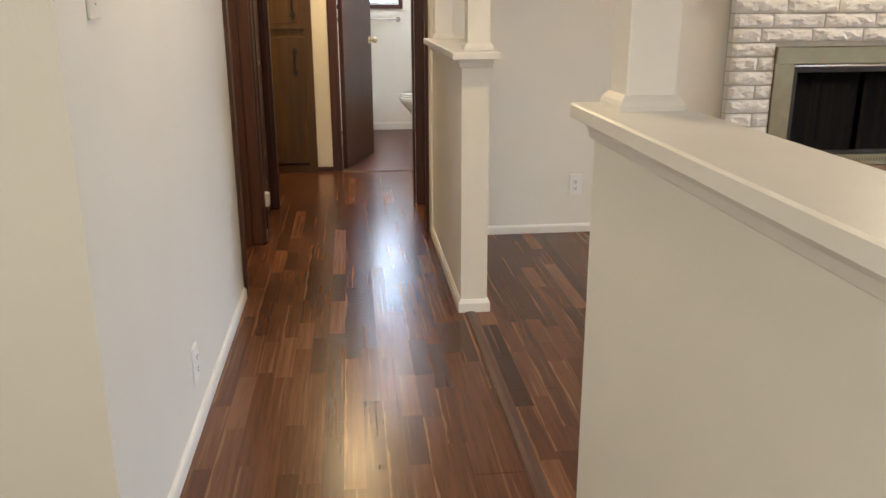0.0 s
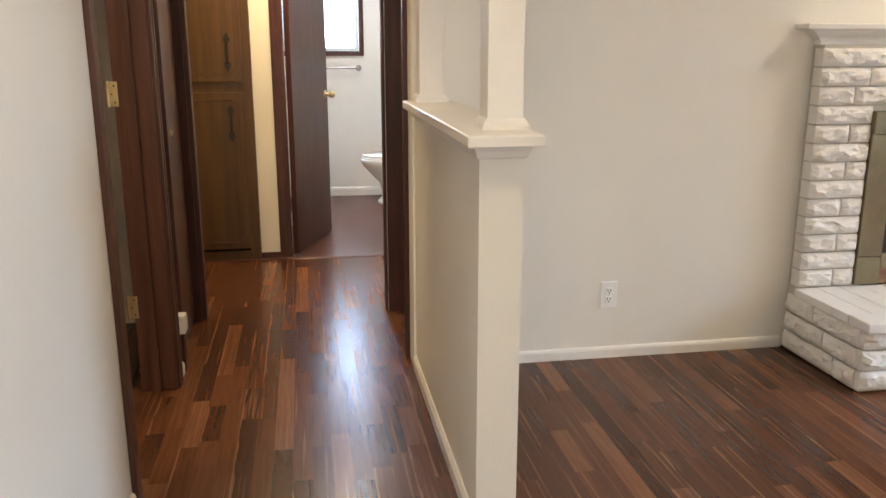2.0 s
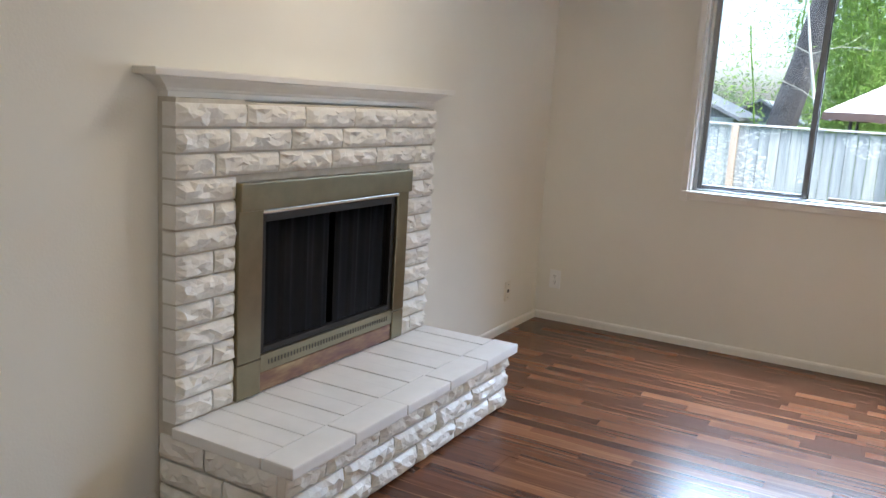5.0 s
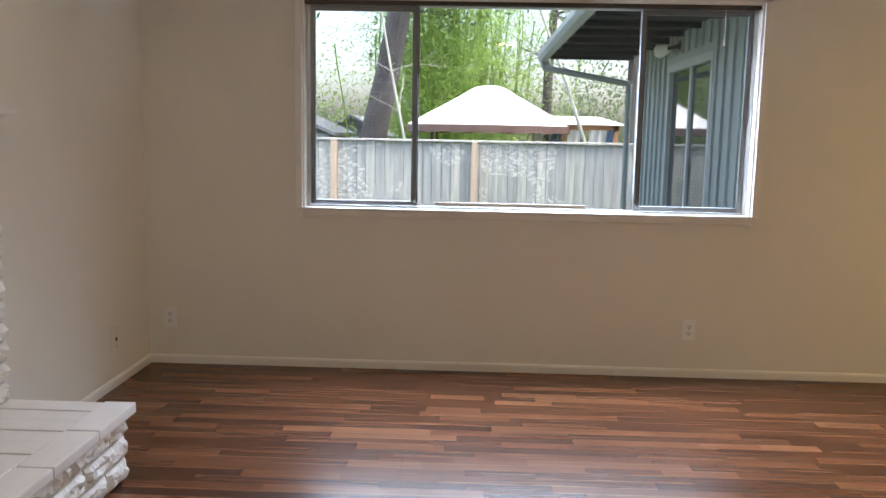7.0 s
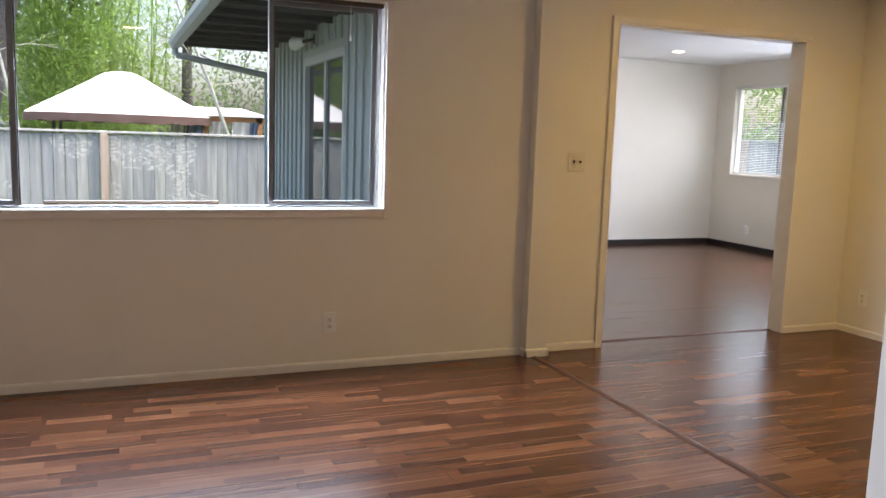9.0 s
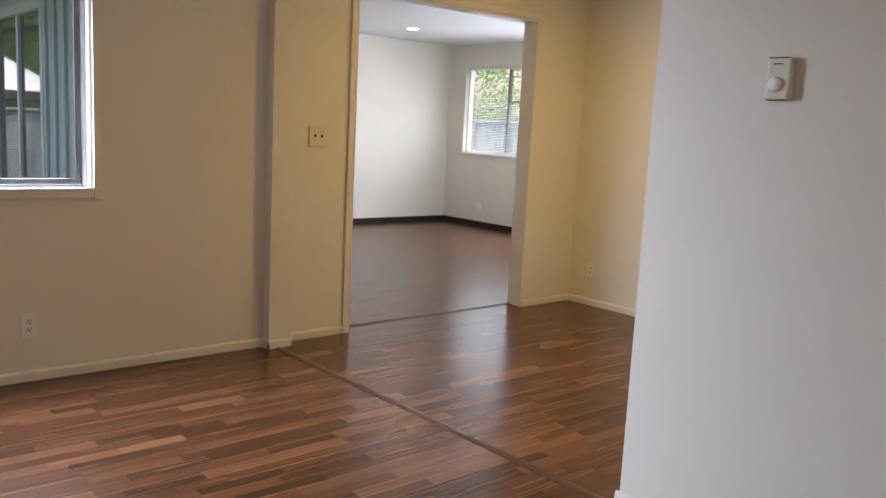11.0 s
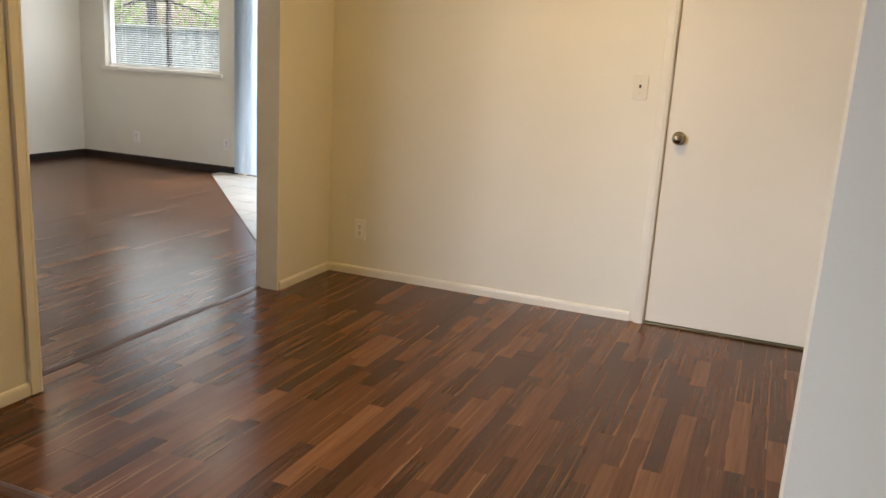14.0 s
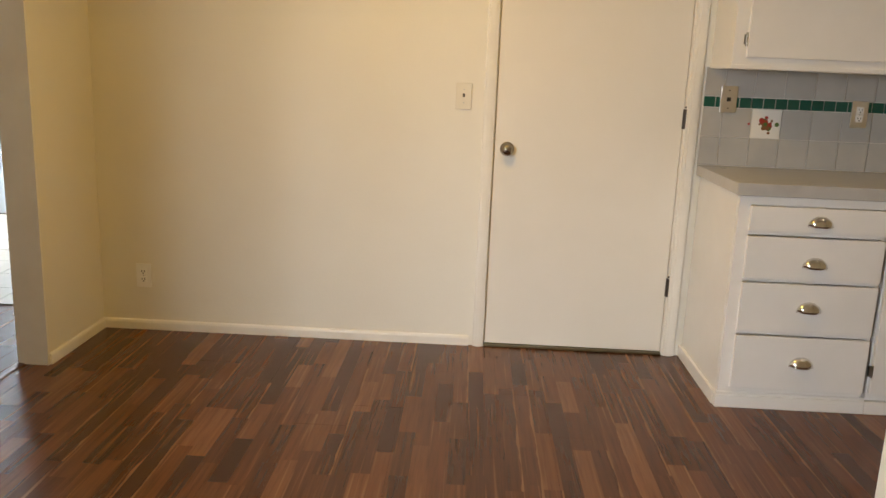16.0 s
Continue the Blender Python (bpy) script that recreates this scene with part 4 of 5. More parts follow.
bumper("white plastic plug-in on the low hall wall", 0.195, 0.275, 0.042)
dark_casing("door_frame_3", [(0.478, 0.60, 4.967, 4.985, 0, 2.05), (0.462, 0.475, 4.979, 5.045, 0, 2.11), (0.485, 0.60, 4.345, 4.358, 0, 2.05), (0.484, 0.503, 4.30, 4.35, 0, 2.11),
                             (0.484, 0.503, 4.35, 4.979, 2.05, 2.11)], "near-black wood frame of the doorway on the hall")
dark_casing("door_frame_4", [(-0.105, -0.035, 6.182, 6.2, 0, 2.12), (-0.045, -0.028, 6.19, 6.33, 0, 2.06), (0.718, 0.735, 6.19, 6.33, 0, 2.06), (-0.035, 0.755, 6.182, 6.2, 2.06, 2.12)], "dark wood frame of the bathroom doorway")


def bath_door():
    t = thing("bath_door", "dark brown flush bathroom door standing partly open", "door", (-0.02, 6.22, 0))
    turn = Matrix.Translation((-0.022, 6.225, 0)) @ Matrix.Rotation(radians(71), 4, "Z") @ Matrix.Translation((0.0, -0.0, 0))
    sub("leaf", lambda bm: box(bm, 0.004, 0.735, -0.035, 0, 0.012, 2.04, 0.002, at=turn), DARK_WOOD, t)

    def knobs(bm):
        for y, d in ((-0.035, -1), (0, 1)):
            a, b, c = turn @ Vector((0.675, y, 1.005)), turn @ Vector((0.675, y + d * 0.04, 1.005)), turn @ Vector((0.675, y + d * 0.052, 1.005))
            cyl(bm, a, b, 0.011), ball(bm, c, 0.025)
            cyl(bm, a, turn @ Vector((0.675, y + d * 0.006, 1.005)), 0.03)
    sub("knob", knobs, BRASS, t, "round brass knob", True)
    for z in (0.25, 1.05, 1.85):
        sub("hinge", lambda bm: cyl(bm, (-0.026, 6.208, z - 0.045), (-0.026, 6.208, z + 0.045), 0.006, sides=8), ALUMINIUM, t)


bath_door()


def linen_cabinet():
    t = thing("linen_cabinet", "built-in brown wood linen cabinet at the hall end", "cabinet", (-0.58, 6.2, 0))
    x0, x1, y = -0.948, -0.228, 6.168
    for name, b in (("plinth", (x0, x1, y, 6.60, 0, 0.06)), ("top_rail", (x0, x1, y, 6.60, 2.24, 2.3)), ("stile", (x1 - 0.06, x1, y, 6.60, 0.06, 2.24)), ("side_panel", (x0, x0 + 0.02, y, 6.60, 0.06, 2.24)),
                    ("middle_rail", (x0 + 0.02, x1 - 0.06, y + 0.001, 6.30, 1.055, 1.13)), ("back_panel", (x0 + 0.02, x1 - 0.06, 6.3, 6.60, 0.06, 2.24))):
        sub(name, lambda bm: box(bm, *b), LINEN_WOOD, t)
    for z0, z1, hz in ((0.075, 1.06, 0.872), (1.125, 2.23, 1.30)):
        door = sub("door", lambda bm: box(bm, x0 + 0.012, x1 - 0.052, y - 0.018, y, z0, z1, 0.004), LINEN_WOOD, t)
        a, b, c, d, k = x0 + 0.05, x1 - 0.09, z0 + 0.045, z1 - 0.045, 0.035

        def groove(bm):
            pts = [(a + k, c), (b - k, c), (b, c + k), (b, d - k), (b - k, d), (a + k, d), (a, d - k), (a, c + k)]
            for (px, pz), (qx, qz) in zip(pts, pts[1:] + pts[:1]):
                cyl(bm, (px, y - 0.0185, pz), (qx, y - 0.0185, qz), 0.003, sides=6)
        sub("routed_line", groove, JAMB_WOOD, door)
        def pull(bm):
            hx = x1 - 0.134
            for s in (-1, 1):
                frustum(bm, [(hx - w, hx + w, y - 0.022, y - 0.016, hz + s * h) for w, h in ((0.006, 0.05), (0.019, 0.066), (0.021, 0.080), (0.012, 0.095), (0.004, 0.112))][::s])
                cyl(bm, (hx, y - 0.018, hz + s * 0.068), (hx, y - 0.043, hz + s * 0.056), 0.006, sides=8)
                cyl(bm, (hx, y - 0.043, hz + s * 0.056), (hx, y - 0.047, hz), 0.006, 0.008, 8)
        sub("handle", pull, IRON, door, "black wrought-iron pull with leaf-shaped ends")


linen_cabinet()

# ---- bathroom ----


def toilet():
    t = thing("toilet", "white porcelain toilet with a closed lid", "toilet", (0.93, 7.95, 0))

    def bowl(bm):
        rings = []
        for z, rx, ry, cx in ((0, 0.20, 0.10, 0.94), (0.03, 0.205, 0.105, 0.94), (0.08, 0.17, 0.085, 0.95), (0.18, 0.17, 0.09, 0.93), (0.27, 0.215, 0.135, 0.89), (0.34, 0.25, 0.175, 0.865), (0.385, 0.262, 0.185, 0.855), (0.395, 0.255, 0.18, 0.855)):
            rings.append([bm.verts.new((cx + rx * math.cos(2 * math.pi * i / 24), 7.95 + ry * math.sin(2 * math.pi * i / 24), z)) for i in range(24)])
        for p, q in zip(rings, rings[1:]):
            for i in range(24):
                bm.faces.new((p[i], p[(i + 1) % 24], q[(i + 1) % 24], q[i]))
        bm.faces.new(rings[0][::-1]), bm.faces.new(rings[-1])
    sub("bowl", bowl, PORCELAIN, t, smooth=True)

    def seat(bm):
        for z0, z1, r in ((0.397, 0.412, 0.262), (0.416, 0.432, 0.255)):
            lathe(bm, [(0, z0), (r, z0), (r + 0.004, (z0 + z1) / 2), (r, z1), (0, z1)], Matrix.Translation((0.865, 7.95, 0)) @ Matrix.Diagonal((1, 0.72, 1, 1)), 28)
    sub("seat", seat, PORCELAIN, t, smooth=True)
    sub("tank", lambda bm: box(bm, 1.11, 1.31, 7.73, 8.17, 0.38, 0.74, 0.02), PORCELAIN, t)
    sub("tank_lid", lambda bm: box(bm, 1.10, 1.32, 7.72, 8.18, 0.742, 0.775, 0.01), PORCELAIN, t)
    t.location.x -= 0.05


toilet()


def bath_window():
    t = thing("window_2", "small dark-framed frosted bathroom window", "window", (0.31, 8.4, 1.29), kind="structure")

    def trim(bm):
        for b in ((-0.06, -0.018, 1.25, 2.10), (0.638, 0.68, 1.25, 2.10), (-0.018, 0.638, 1.25, 1.292), (-0.018, 0.638, 2.058, 2.10)):
            box(bm, b[0], b[1], 8.372, 8.389, b[2], b[3], 0.003)
    sub("casing", trim, DARK_WOOD, t)

    def sash(bm):
        for b in ((-0.018, 0.012, 1.292, 2.058), (0.608, 0.638, 1.292, 2.058), (0.012, 0.608, 1.292, 1.32), (0.012, 0.608, 2.03, 2.058)):
            box(bm, b[0], b[1], 8.42, 8.45, b[2], b[3], 0.003)
    sub("frame", sash, ALUMINIUM, t)
    sub("pane", lambda bm: box(bm, 0.012, 0.608, 8.452, 8.458, 1.31, 2.04), FROST_GLASS, t, "bright frosted glass pane")
    t.location.x -= 0.055


bath_window()


def towel_bar():
    t = thing("towel_bar", "chrome towel bar on the bathroom wall", "towel bar", (0.3, 8.36, 1.14))
    sub("bar", lambda bm: cyl(bm, (-0.035, 8.335, 1.145), (0.575, 8.335, 1.145), 0.008), HINGE_METAL, t)
    for x in (-0.035, 0.575):
        sub("bracket", lambda bm: (cyl(bm, (x, 8.389, 1.145), (x, 8.33, 1.145), 0.013), cyl(bm, (x, 8.389, 1.145), (x, 8.38, 1.145), 0.026)), HINGE_METAL, t)


towel_bar()

# ---- dining area and kitchen ----


def dining_door():
    t = thing("white_door", "closed white flush door with a round metal knob", "door", (3.04, -2.99, 0))
    sub("leaf", lambda bm: box(bm, 2.609, 3.478, -3.012, -2.972, 0.014, 2.028, 0.002), DOOR_PAINT, t)

    def knob(bm):
        m = Matrix.Translation((3.416, -2.972, 0.978)) @ Matrix.Rotation(radians(-90), 4, "X")
        lathe(bm, [(0, 0.062), (0.012, 0.062), (0.024, 0.056), (0.029, 0.045), (0.026, 0.034), (0.014, 0.026), (0.011, 0.008), (0.031, 0.007), (0.034, 0.002), (0.034, 0)], m, 24)
    sub("knob", knob, KNOB_METAL, t, "aged chrome knob with a keyhole", True)
    for z in (0.343, 1.151, 1.85):
        sub("hinge", lambda bm: (cyl(bm, (2.604, -2.958, z - 0.045), (2.604, -2.958, z + 0.045), 0.006, sides=10), box(bm, 2.606, 2.612, -2.972, -2.969, z - 0.045, z + 0.045), cyl(bm, (2.604, -2.958, z + 0.05), (2.604, -2.958, z + 0.058), 0.005, sides=8)), BRONZE_FRAME, t, "dark metal hinge")


dining_door()
bm = bmesh.new()
for a, b in ((3.483, 3.535), (2.545, 2.600)):
    box(bm, a, b, -2.962, -2.944, 0, 2.085, 0.004)
    box(bm, a + 0.012, b - 0.014, -2.945, -2.939, 0, 2.08, 0.002)
box(bm, 2.600, 3.483, -2.962, -2.944, 2.032, 2.085, 0.004)
for a, b in ((3.479, 3.489), (2.597, 2.607)):
    box(bm, a, b, -3.07, -2.955, 0, 2.034)
box(bm, 2.607, 3.479, -3.07, -2.955, 2.030, 2.038)
tagged(part("door_frame_5", bm, TRIM), "white painted casing around the flush door", "door casing", kind="structure")
solid("door_threshold", [(2.607, 3.479, -3.05, -2.95, 0, 0.011)], DULL_BRASS, "dull metal threshold under the white door", "threshold", 0.003, kind="structure")
# Added black sheet whose colour stands for the dark behind the door.
solid("garage_dark", [(2.5, 3.6, -3.30, -3.28, -0.1, 2.2)], SOOT_AND_DARK, "black panel standing for the unlit space behind the door", "backdrop", kind="structure")


def cup_pull(parent, x, y, z, w=0.049):
    def make(bm):
        n, m = 16, 8
        grid = []
        for i in range(n + 1):
            a = math.pi * i / n
            line = []
            for j in range(m + 1):
                b = math.pi / 2 * j / m
                line.append(bm.verts.new((x + w * math.cos(a) * (0.72 + 0.28 * math.cos(b)), y + 0.026 * math.sin(b) * math.sin(a) ** 0.6, z - 0.018 + 0.042 * math.sin(a) * math.cos(b))))
            grid.append(line)
        for i in range(n):
            for j in range(m):
                bm.faces.new((grid[i][j], grid[i + 1][j], grid[i + 1][j + 1], grid[i][j + 1]))
        bmesh.ops.remove_doubles(bm, verts=bm.verts[:], dist=1e-5)
        bmesh.ops.solidify(bm, geom=bm.faces[:], thickness=0.0015)
    return sub("cup_pull", make, CHROME, parent, "polished nickel cup pull", True)


YC = -2.35


def drawer_unit():
    t = thing("drawer_cabinet", "white painted base cabinet with four drawers", "cabinet", (2.2, -2.65, 0), group="kitchen cabinets")
    x0, x1 = 1.905, 2.51

    for a in (x1 - 0.018, x0):
        sub("side_panel", lambda bm: box(bm, a, a + 0.018, -2.94, YC - 0.024, 0.004, 0.895), CABINET_PAINT, t)
    sub("bottom_panel", lambda bm: box(bm, x0 + 0.018, x1 - 0.018, -2.93, -2.39, 0.06, 0.085), CABINET_PAINT, t)
    sub("back_panel", lambda bm: box(bm, x0 + 0.018, x1 - 0.018, -2.94, -2.93, 0.06, 0.895), CABINET_PAINT, t)
    sub("stile", lambda bm: box(bm, x1 - 0.05, x1 - 0.001, YC - 0.022, YC, 0.06, 0.897, 0.002), CABINET_PAINT, t)
    for z0, z1 in ((0.065, 0.088), (0.322, 0.334), (0.546, 0.558), (0.738, 0.752), (0.858, 0.895)):
        sub("rail", lambda bm: box(bm, x0 + 0.018, x1 - 0.05, YC - 0.022, YC - 0.0025, z0, z1), CABINET_PAINT, t)
    sub("toe_board", lambda bm: (box(bm, x0, x1 + 0.008, YC - 0.02, YC + 0.012, 0, 0.055, 0.003), box(bm, x0, x1 + 0.004, YC - 0.02, YC + 0.006, 0.055, 0.068, 0.002)), CABINET_PAINT, t)
    sub("side_base", lambda bm: box(bm, x1, x1 + 0.013, -2.962, YC - 0.02, 0, 0.058, 0.003), CABINET_PAINT, t)
    for z0, z1, hz in ((0.752, 0.860, 0.80), (0.557, 0.738, 0.632), (0.334, 0.547, 0.447), (0.088, 0.323, 0.212)):
        d = sub("drawer", lambda bm: box(bm, 1.921, 2.465, YC, YC + 0.018, z0 + 0.003, z1 - 0.004, 0.004), CABINET_PAINT, t)
        cup_pull(d, 2.187, YC + 0.018, hz)


drawer_unit()


def base_door_unit():
    t = thing("door_cabinet", "white painted base cabinet with a plain door", "cabinet", (1.6, -2.65, 0), group="kitchen cabinets")

    def body(bm):
        box(bm, 0.66, 1.90, -2.94, YC - 0.002, 0.06, 0.895)
    sub("body", body, CABINET_PAINT, t)
    sub("toe_board", lambda bm: box(bm, 0.66, 1.903, YC - 0.02, YC + 0.012, 0, 0.055, 0.003), CABINET_PAINT, t)
    for a, b in ((1.47, 1.895), (1.03, 1.455), (0.67, 1.015)):
        d = sub("door", lambda bm: box(bm, a, b, YC, YC + 0.018, 0.091, 0.86, 0.004), CABINET_PAINT, t)
        for z in (0.19, 0.72):
            sub("hinge", lambda bm: (box(bm, b - 0.001, b + 0.012, YC + 0.001, YC + 0.02, z - 0.022, z + 0.022, 0.002), cyl(bm, (b + 0.003, YC + 0.02, z - 0.025), (b + 0.003, YC + 0.02, z + 0.025), 0.004, sides=8)), HINGE_METAL, d)


base_door_unit()


def worktop():
    t = thing("worktop", "grey tiled kitchen worktop", "worktop", (1.6, -2.65, 0.9))
    sub("slab", lambda bm: (box(bm, 0.65, 2.528, -2.955, -2.34, 0.897, 0.944, 0.004), box(bm, 0.65, 2.53, -2.345, -2.325, 0.895, 0.946, 0.005)), COUNTER, t)


worktop()


def upper_cabinet():
    t = thing("wall_cabinet", "white painted wall cabinet above the backsplash", "cabinet", (1.6, -2.8, 1.39), group="kitchen cabinets")
    y = -2.65
    sub("body", lambda bm: (box(bm, 0.66, 2.512, -2.955, y, 1.40, 2.30, 0.002)), CABINET_PAINT, t)
    sub("bottom_rail", lambda bm: box(bm, 0.655, 2.516, -2.955, y + 0.008, 1.385, 1.402, 0.003), CABINET_PAINT, t)
    for a, b in ((1.88, 2.458), (1.28, 1.86), (0.68, 1.26)):
        d = sub("door", lambda bm: box(bm, a, b, y, y + 0.018, 1.432, 2.27, 0.004), CABINET_PAINT, t)
        for z in (1.505, 2.18):
            sub("hinge", lambda bm: (cyl(bm, (b + 0.004, y + 0.008, z - 0.028), (b + 0.004, y + 0.008, z + 0.028), 0.005, sides=8), box(bm, b, b + 0.014, y, y + 0.003, z - 0.02, z + 0.02)), HINGE_METAL, d)


upper_cabinet()


def backsplash():
    t = thing("backsplash", "grey tile backsplash with a dark green tile band", "backsplash", (1.6, -2.955, 0.95), kind="structure")
    sub("grout", lambda bm: box(bm, 0.65, 2.53, -2.961, -2.9535, 0.946, 1.392), GROUT, t)
    g = 0.0018
    for z0, z1, w, material, name in ((0.946, 1.078, 0.136, GREY_TILE, "tile"), (1.078, 1.212, 0.136, GREY_TILE, "tile"), (1.212, 1.262, 0.0545, GREEN_TILE, "green_tile"), (1.262, 1.392, 0.136, GREY_TILE, "tile")):
        n = int(1.86 / w)
        for k in range(n):
            b = (2.576 if name == "tile" else 2.53) - k * w
            if name == "tile" and z0 == 1.078 and k == 2:
                continue
            if b - w < 0.66:
                continue
            sub(name, lambda bm: box(bm, b - w + g, min(b, 2.53) - g, -2.9535, -2.948, z0 + g, z1 - g, 0.0015), material, t)
    b = 2.576 - 2 * 0.136
    tile = sub("decor_tile", lambda bm: box(bm, b - 0.136 + g, b - g, -2.9535, -2.948, 1.08, 1.21, 0.0015), PORCELAIN, t, "cream tile with a painted fruit motif")
    r = random.Random(9)
    paints = [painted("fruit_red", (0.30, 0.02, 0.02), (0.42, 0.05, 0.03), 0.3), painted("fruit_green", (0.05, 0.12, 0.03), (0.10, 0.18, 0.05), 0.3), painted("fruit_brown", (0.16, 0.07, 0.03), (0.26, 0.12, 0.05), 0.3)]
    for k in range(36):
        x, z, s = b - 0.068 + r.gauss(0, 0.022), 1.145 + r.gauss(0, 0.017), r.uniform(0.005, 0.014)
        sub("motif", lambda bm: cyl(bm, (x, -2.9484, z), (x, -2.9472 - 0.00002 * k, z), s, sides=9), paints[(0, 1, 2, 0, 2)[k % 5]], tile)


backsplash()

# ---- far room ----


def recessed_light(x, y):
    t = thing("recessed_light", "round white recessed ceiling light, switched on", "ceiling light", (x, y, H), group="recessed lights")
    sub("trim_ring", lambda bm: lathe(bm, [(0.062, 0.0), (0.062, -0.004), (0.088, -0.006), (0.092, 0.0)], Matrix.Translation((x, y, H))), WHITE_PLASTIC, t, smooth=True)
    sub("lens", lambda bm: cyl(bm, (x, y, H - 0.003), (x, y, H - 0.001), 0.063, sides=24), LAMP_GLOW, t)


recessed_light(9.02, -4.11)
recessed_light(7.47, -4.50)


def far_window():
    t = thing("window_3", "white two-part window in the far room", "window", (8.98, -5.680, 0.96), kind="structure")

    def frame_bars(bm):
        for b in ((8.245, 8.275, 0.965, 2.13), (9.697, 9.727, 0.965, 2.13), (8.275, 9.697, 0.965, 0.995), (8.275, 9.697, 2.10, 2.13)):
            box(bm, b[0], b[1], -5.760, -5.700, b[2], b[3], 0.003)
    sub("frame", frame_bars, WHITE_PLASTIC, t)
    sub("mullion", lambda bm: box(bm, 8.93, 8.965, -5.755, -5.710, 0.995, 2.10, 0.003), BRONZE_FRAME, t)
    for a, b in ((8.275, 8.93), (8.965, 9.697)):
        p = sub("pane", lambda bm: box(bm, a, b, -5.735, -5.731, 0.995, 2.10), GLASS, t)
        p.visible_shadow = False
    sub("window_sill", lambda bm: box(bm, 8.205, 9.767, -5.700, -5.615, 0.93, 0.965, 0.005), TRIM, t)
    t.location.z += 0.03


far_window()


def slat_blind():
    t = thing("slat_blind", "white horizontal slat blind lowered over the window", "blind", (8.98, -5.670, 1.0))
    sub("headrail", lambda bm: box(bm, 8.26, 9.71, -5.690, -5.655, 2.09, 2.125, 0.003), WHITE_PLASTIC, t)
    bm = bmesh.new()
    box(bm, -0.72, 0.72, -0.0125, 0.0125, -0.0006, 0.0006)
    bmesh.ops.rotate(bm, verts=bm.verts[:], matrix=Matrix.Rotation(radians(-9), 3, "X"))
    slat = part("slat", bm, SLAT_VINYL, t)
    slat.location = (0, 0, 1.0 - 1.0 + 0.01)
    for k in range(1, 50):
        s = slat.copy()
        scene.collection.objects.link(s)
        s.location = (0, 0, 0.01 + k * 0.0218)
    for x in (8.45, 8.98, 9.5):
        sub("ladder_cord", lambda bm: cyl(bm, (x, -5.658, 1.0), (x, -5.658, 2.1), 0.0012, sides=5), WHITE_PLASTIC, t)
    sub("bottom_rail", lambda bm: box(bm, 8.265, 9.705, -5.682, -5.658, 0.985, 0.998, 0.003), WHITE_PLASTIC, t)
    t.location.z += 0.03


slat_blind()


def vertical_blind():
    t = thing("vertical_blind", "pale blue-white vertical blinds at the patio door", "blind", (7.5, -5.580, 0))
    sub("headrail", lambda bm: box(bm, 5.95, 8.02, -5.625, -5.580, 2.06, 2.10, 0.004), WHITE_PLASTIC, t)
    bm = bmesh.new()
    n = 6
    rows = []
    for i in range(n + 1):
        u = (i / n - 0.5)
        rows.append((bm.verts.new((u * 0.089, 0.010 * (1 - 4 * u * u), 0)), bm.verts.new((u * 0.089, 0.010 * (1 - 4 * u * u), 2.02))))
    for p, q in zip(rows, rows[1:]):
        bm.faces.new((p[0], q[0], q[1], p[1]))
    bmesh.ops.solidify(bm, geom=bm.faces[:], thickness=0.0012)
    vane = part("vane", bm, VINYL, t, smooth=True)
    k = 0
    for x in [7.98 - 0.042 * i for i in range(9)] + [7.58 - 0.055 * i for i in range(8)]:
        s = vane if k == 0 else vane.copy()
        if k:
            scene.collection.objects.link(s)
        s.matrix_basis = Matrix.Translation((x - 7.5, -0.022, 0.03)) @ Matrix.Rotation(radians(55 if k < 9 else 40), 4, "Z")
        k += 1


vertical_blind()


def patio_door():
    t = thing("door_6", "white-framed glass patio door behind vertical blinds", "patio door", (6.97, -5.710, 0), kind="structure")

    def bars(bm):
        for b in ((6.0, 6.06, 0, 2.06), (7.89, 7.95, 0, 2.06), (6.94, 7.01, 0, 2.06), (6.06, 6.94, 0, 0.08), (7.01, 7.89, 0, 0.08), (6.06, 6.94, 1.98, 2.06), (7.01, 7.89, 1.98, 2.06)):
            box(bm, b[0], b[1], -5.770, -5.710, b[2], b[3], 0.003)
    sub("frame", bars, WHITE_PLASTIC, t)
    for a, b in ((6.06, 6.94), (7.01, 7.89)):
        p = sub("pane", lambda bm: box(bm, a, b, -5.742, -5.737, 0.08, 1.98), GLASS, t)
        p.visible_shadow = False


patio_door()

# ---- outside ----
GZ = -0.45
bm = bmesh.new()
box(bm, -300, 400, -300, 300, GZ - 0.2, GZ)
tagged(part("ground", bm, GRASS), "patchy lawn around the house", "ground", kind="structure")


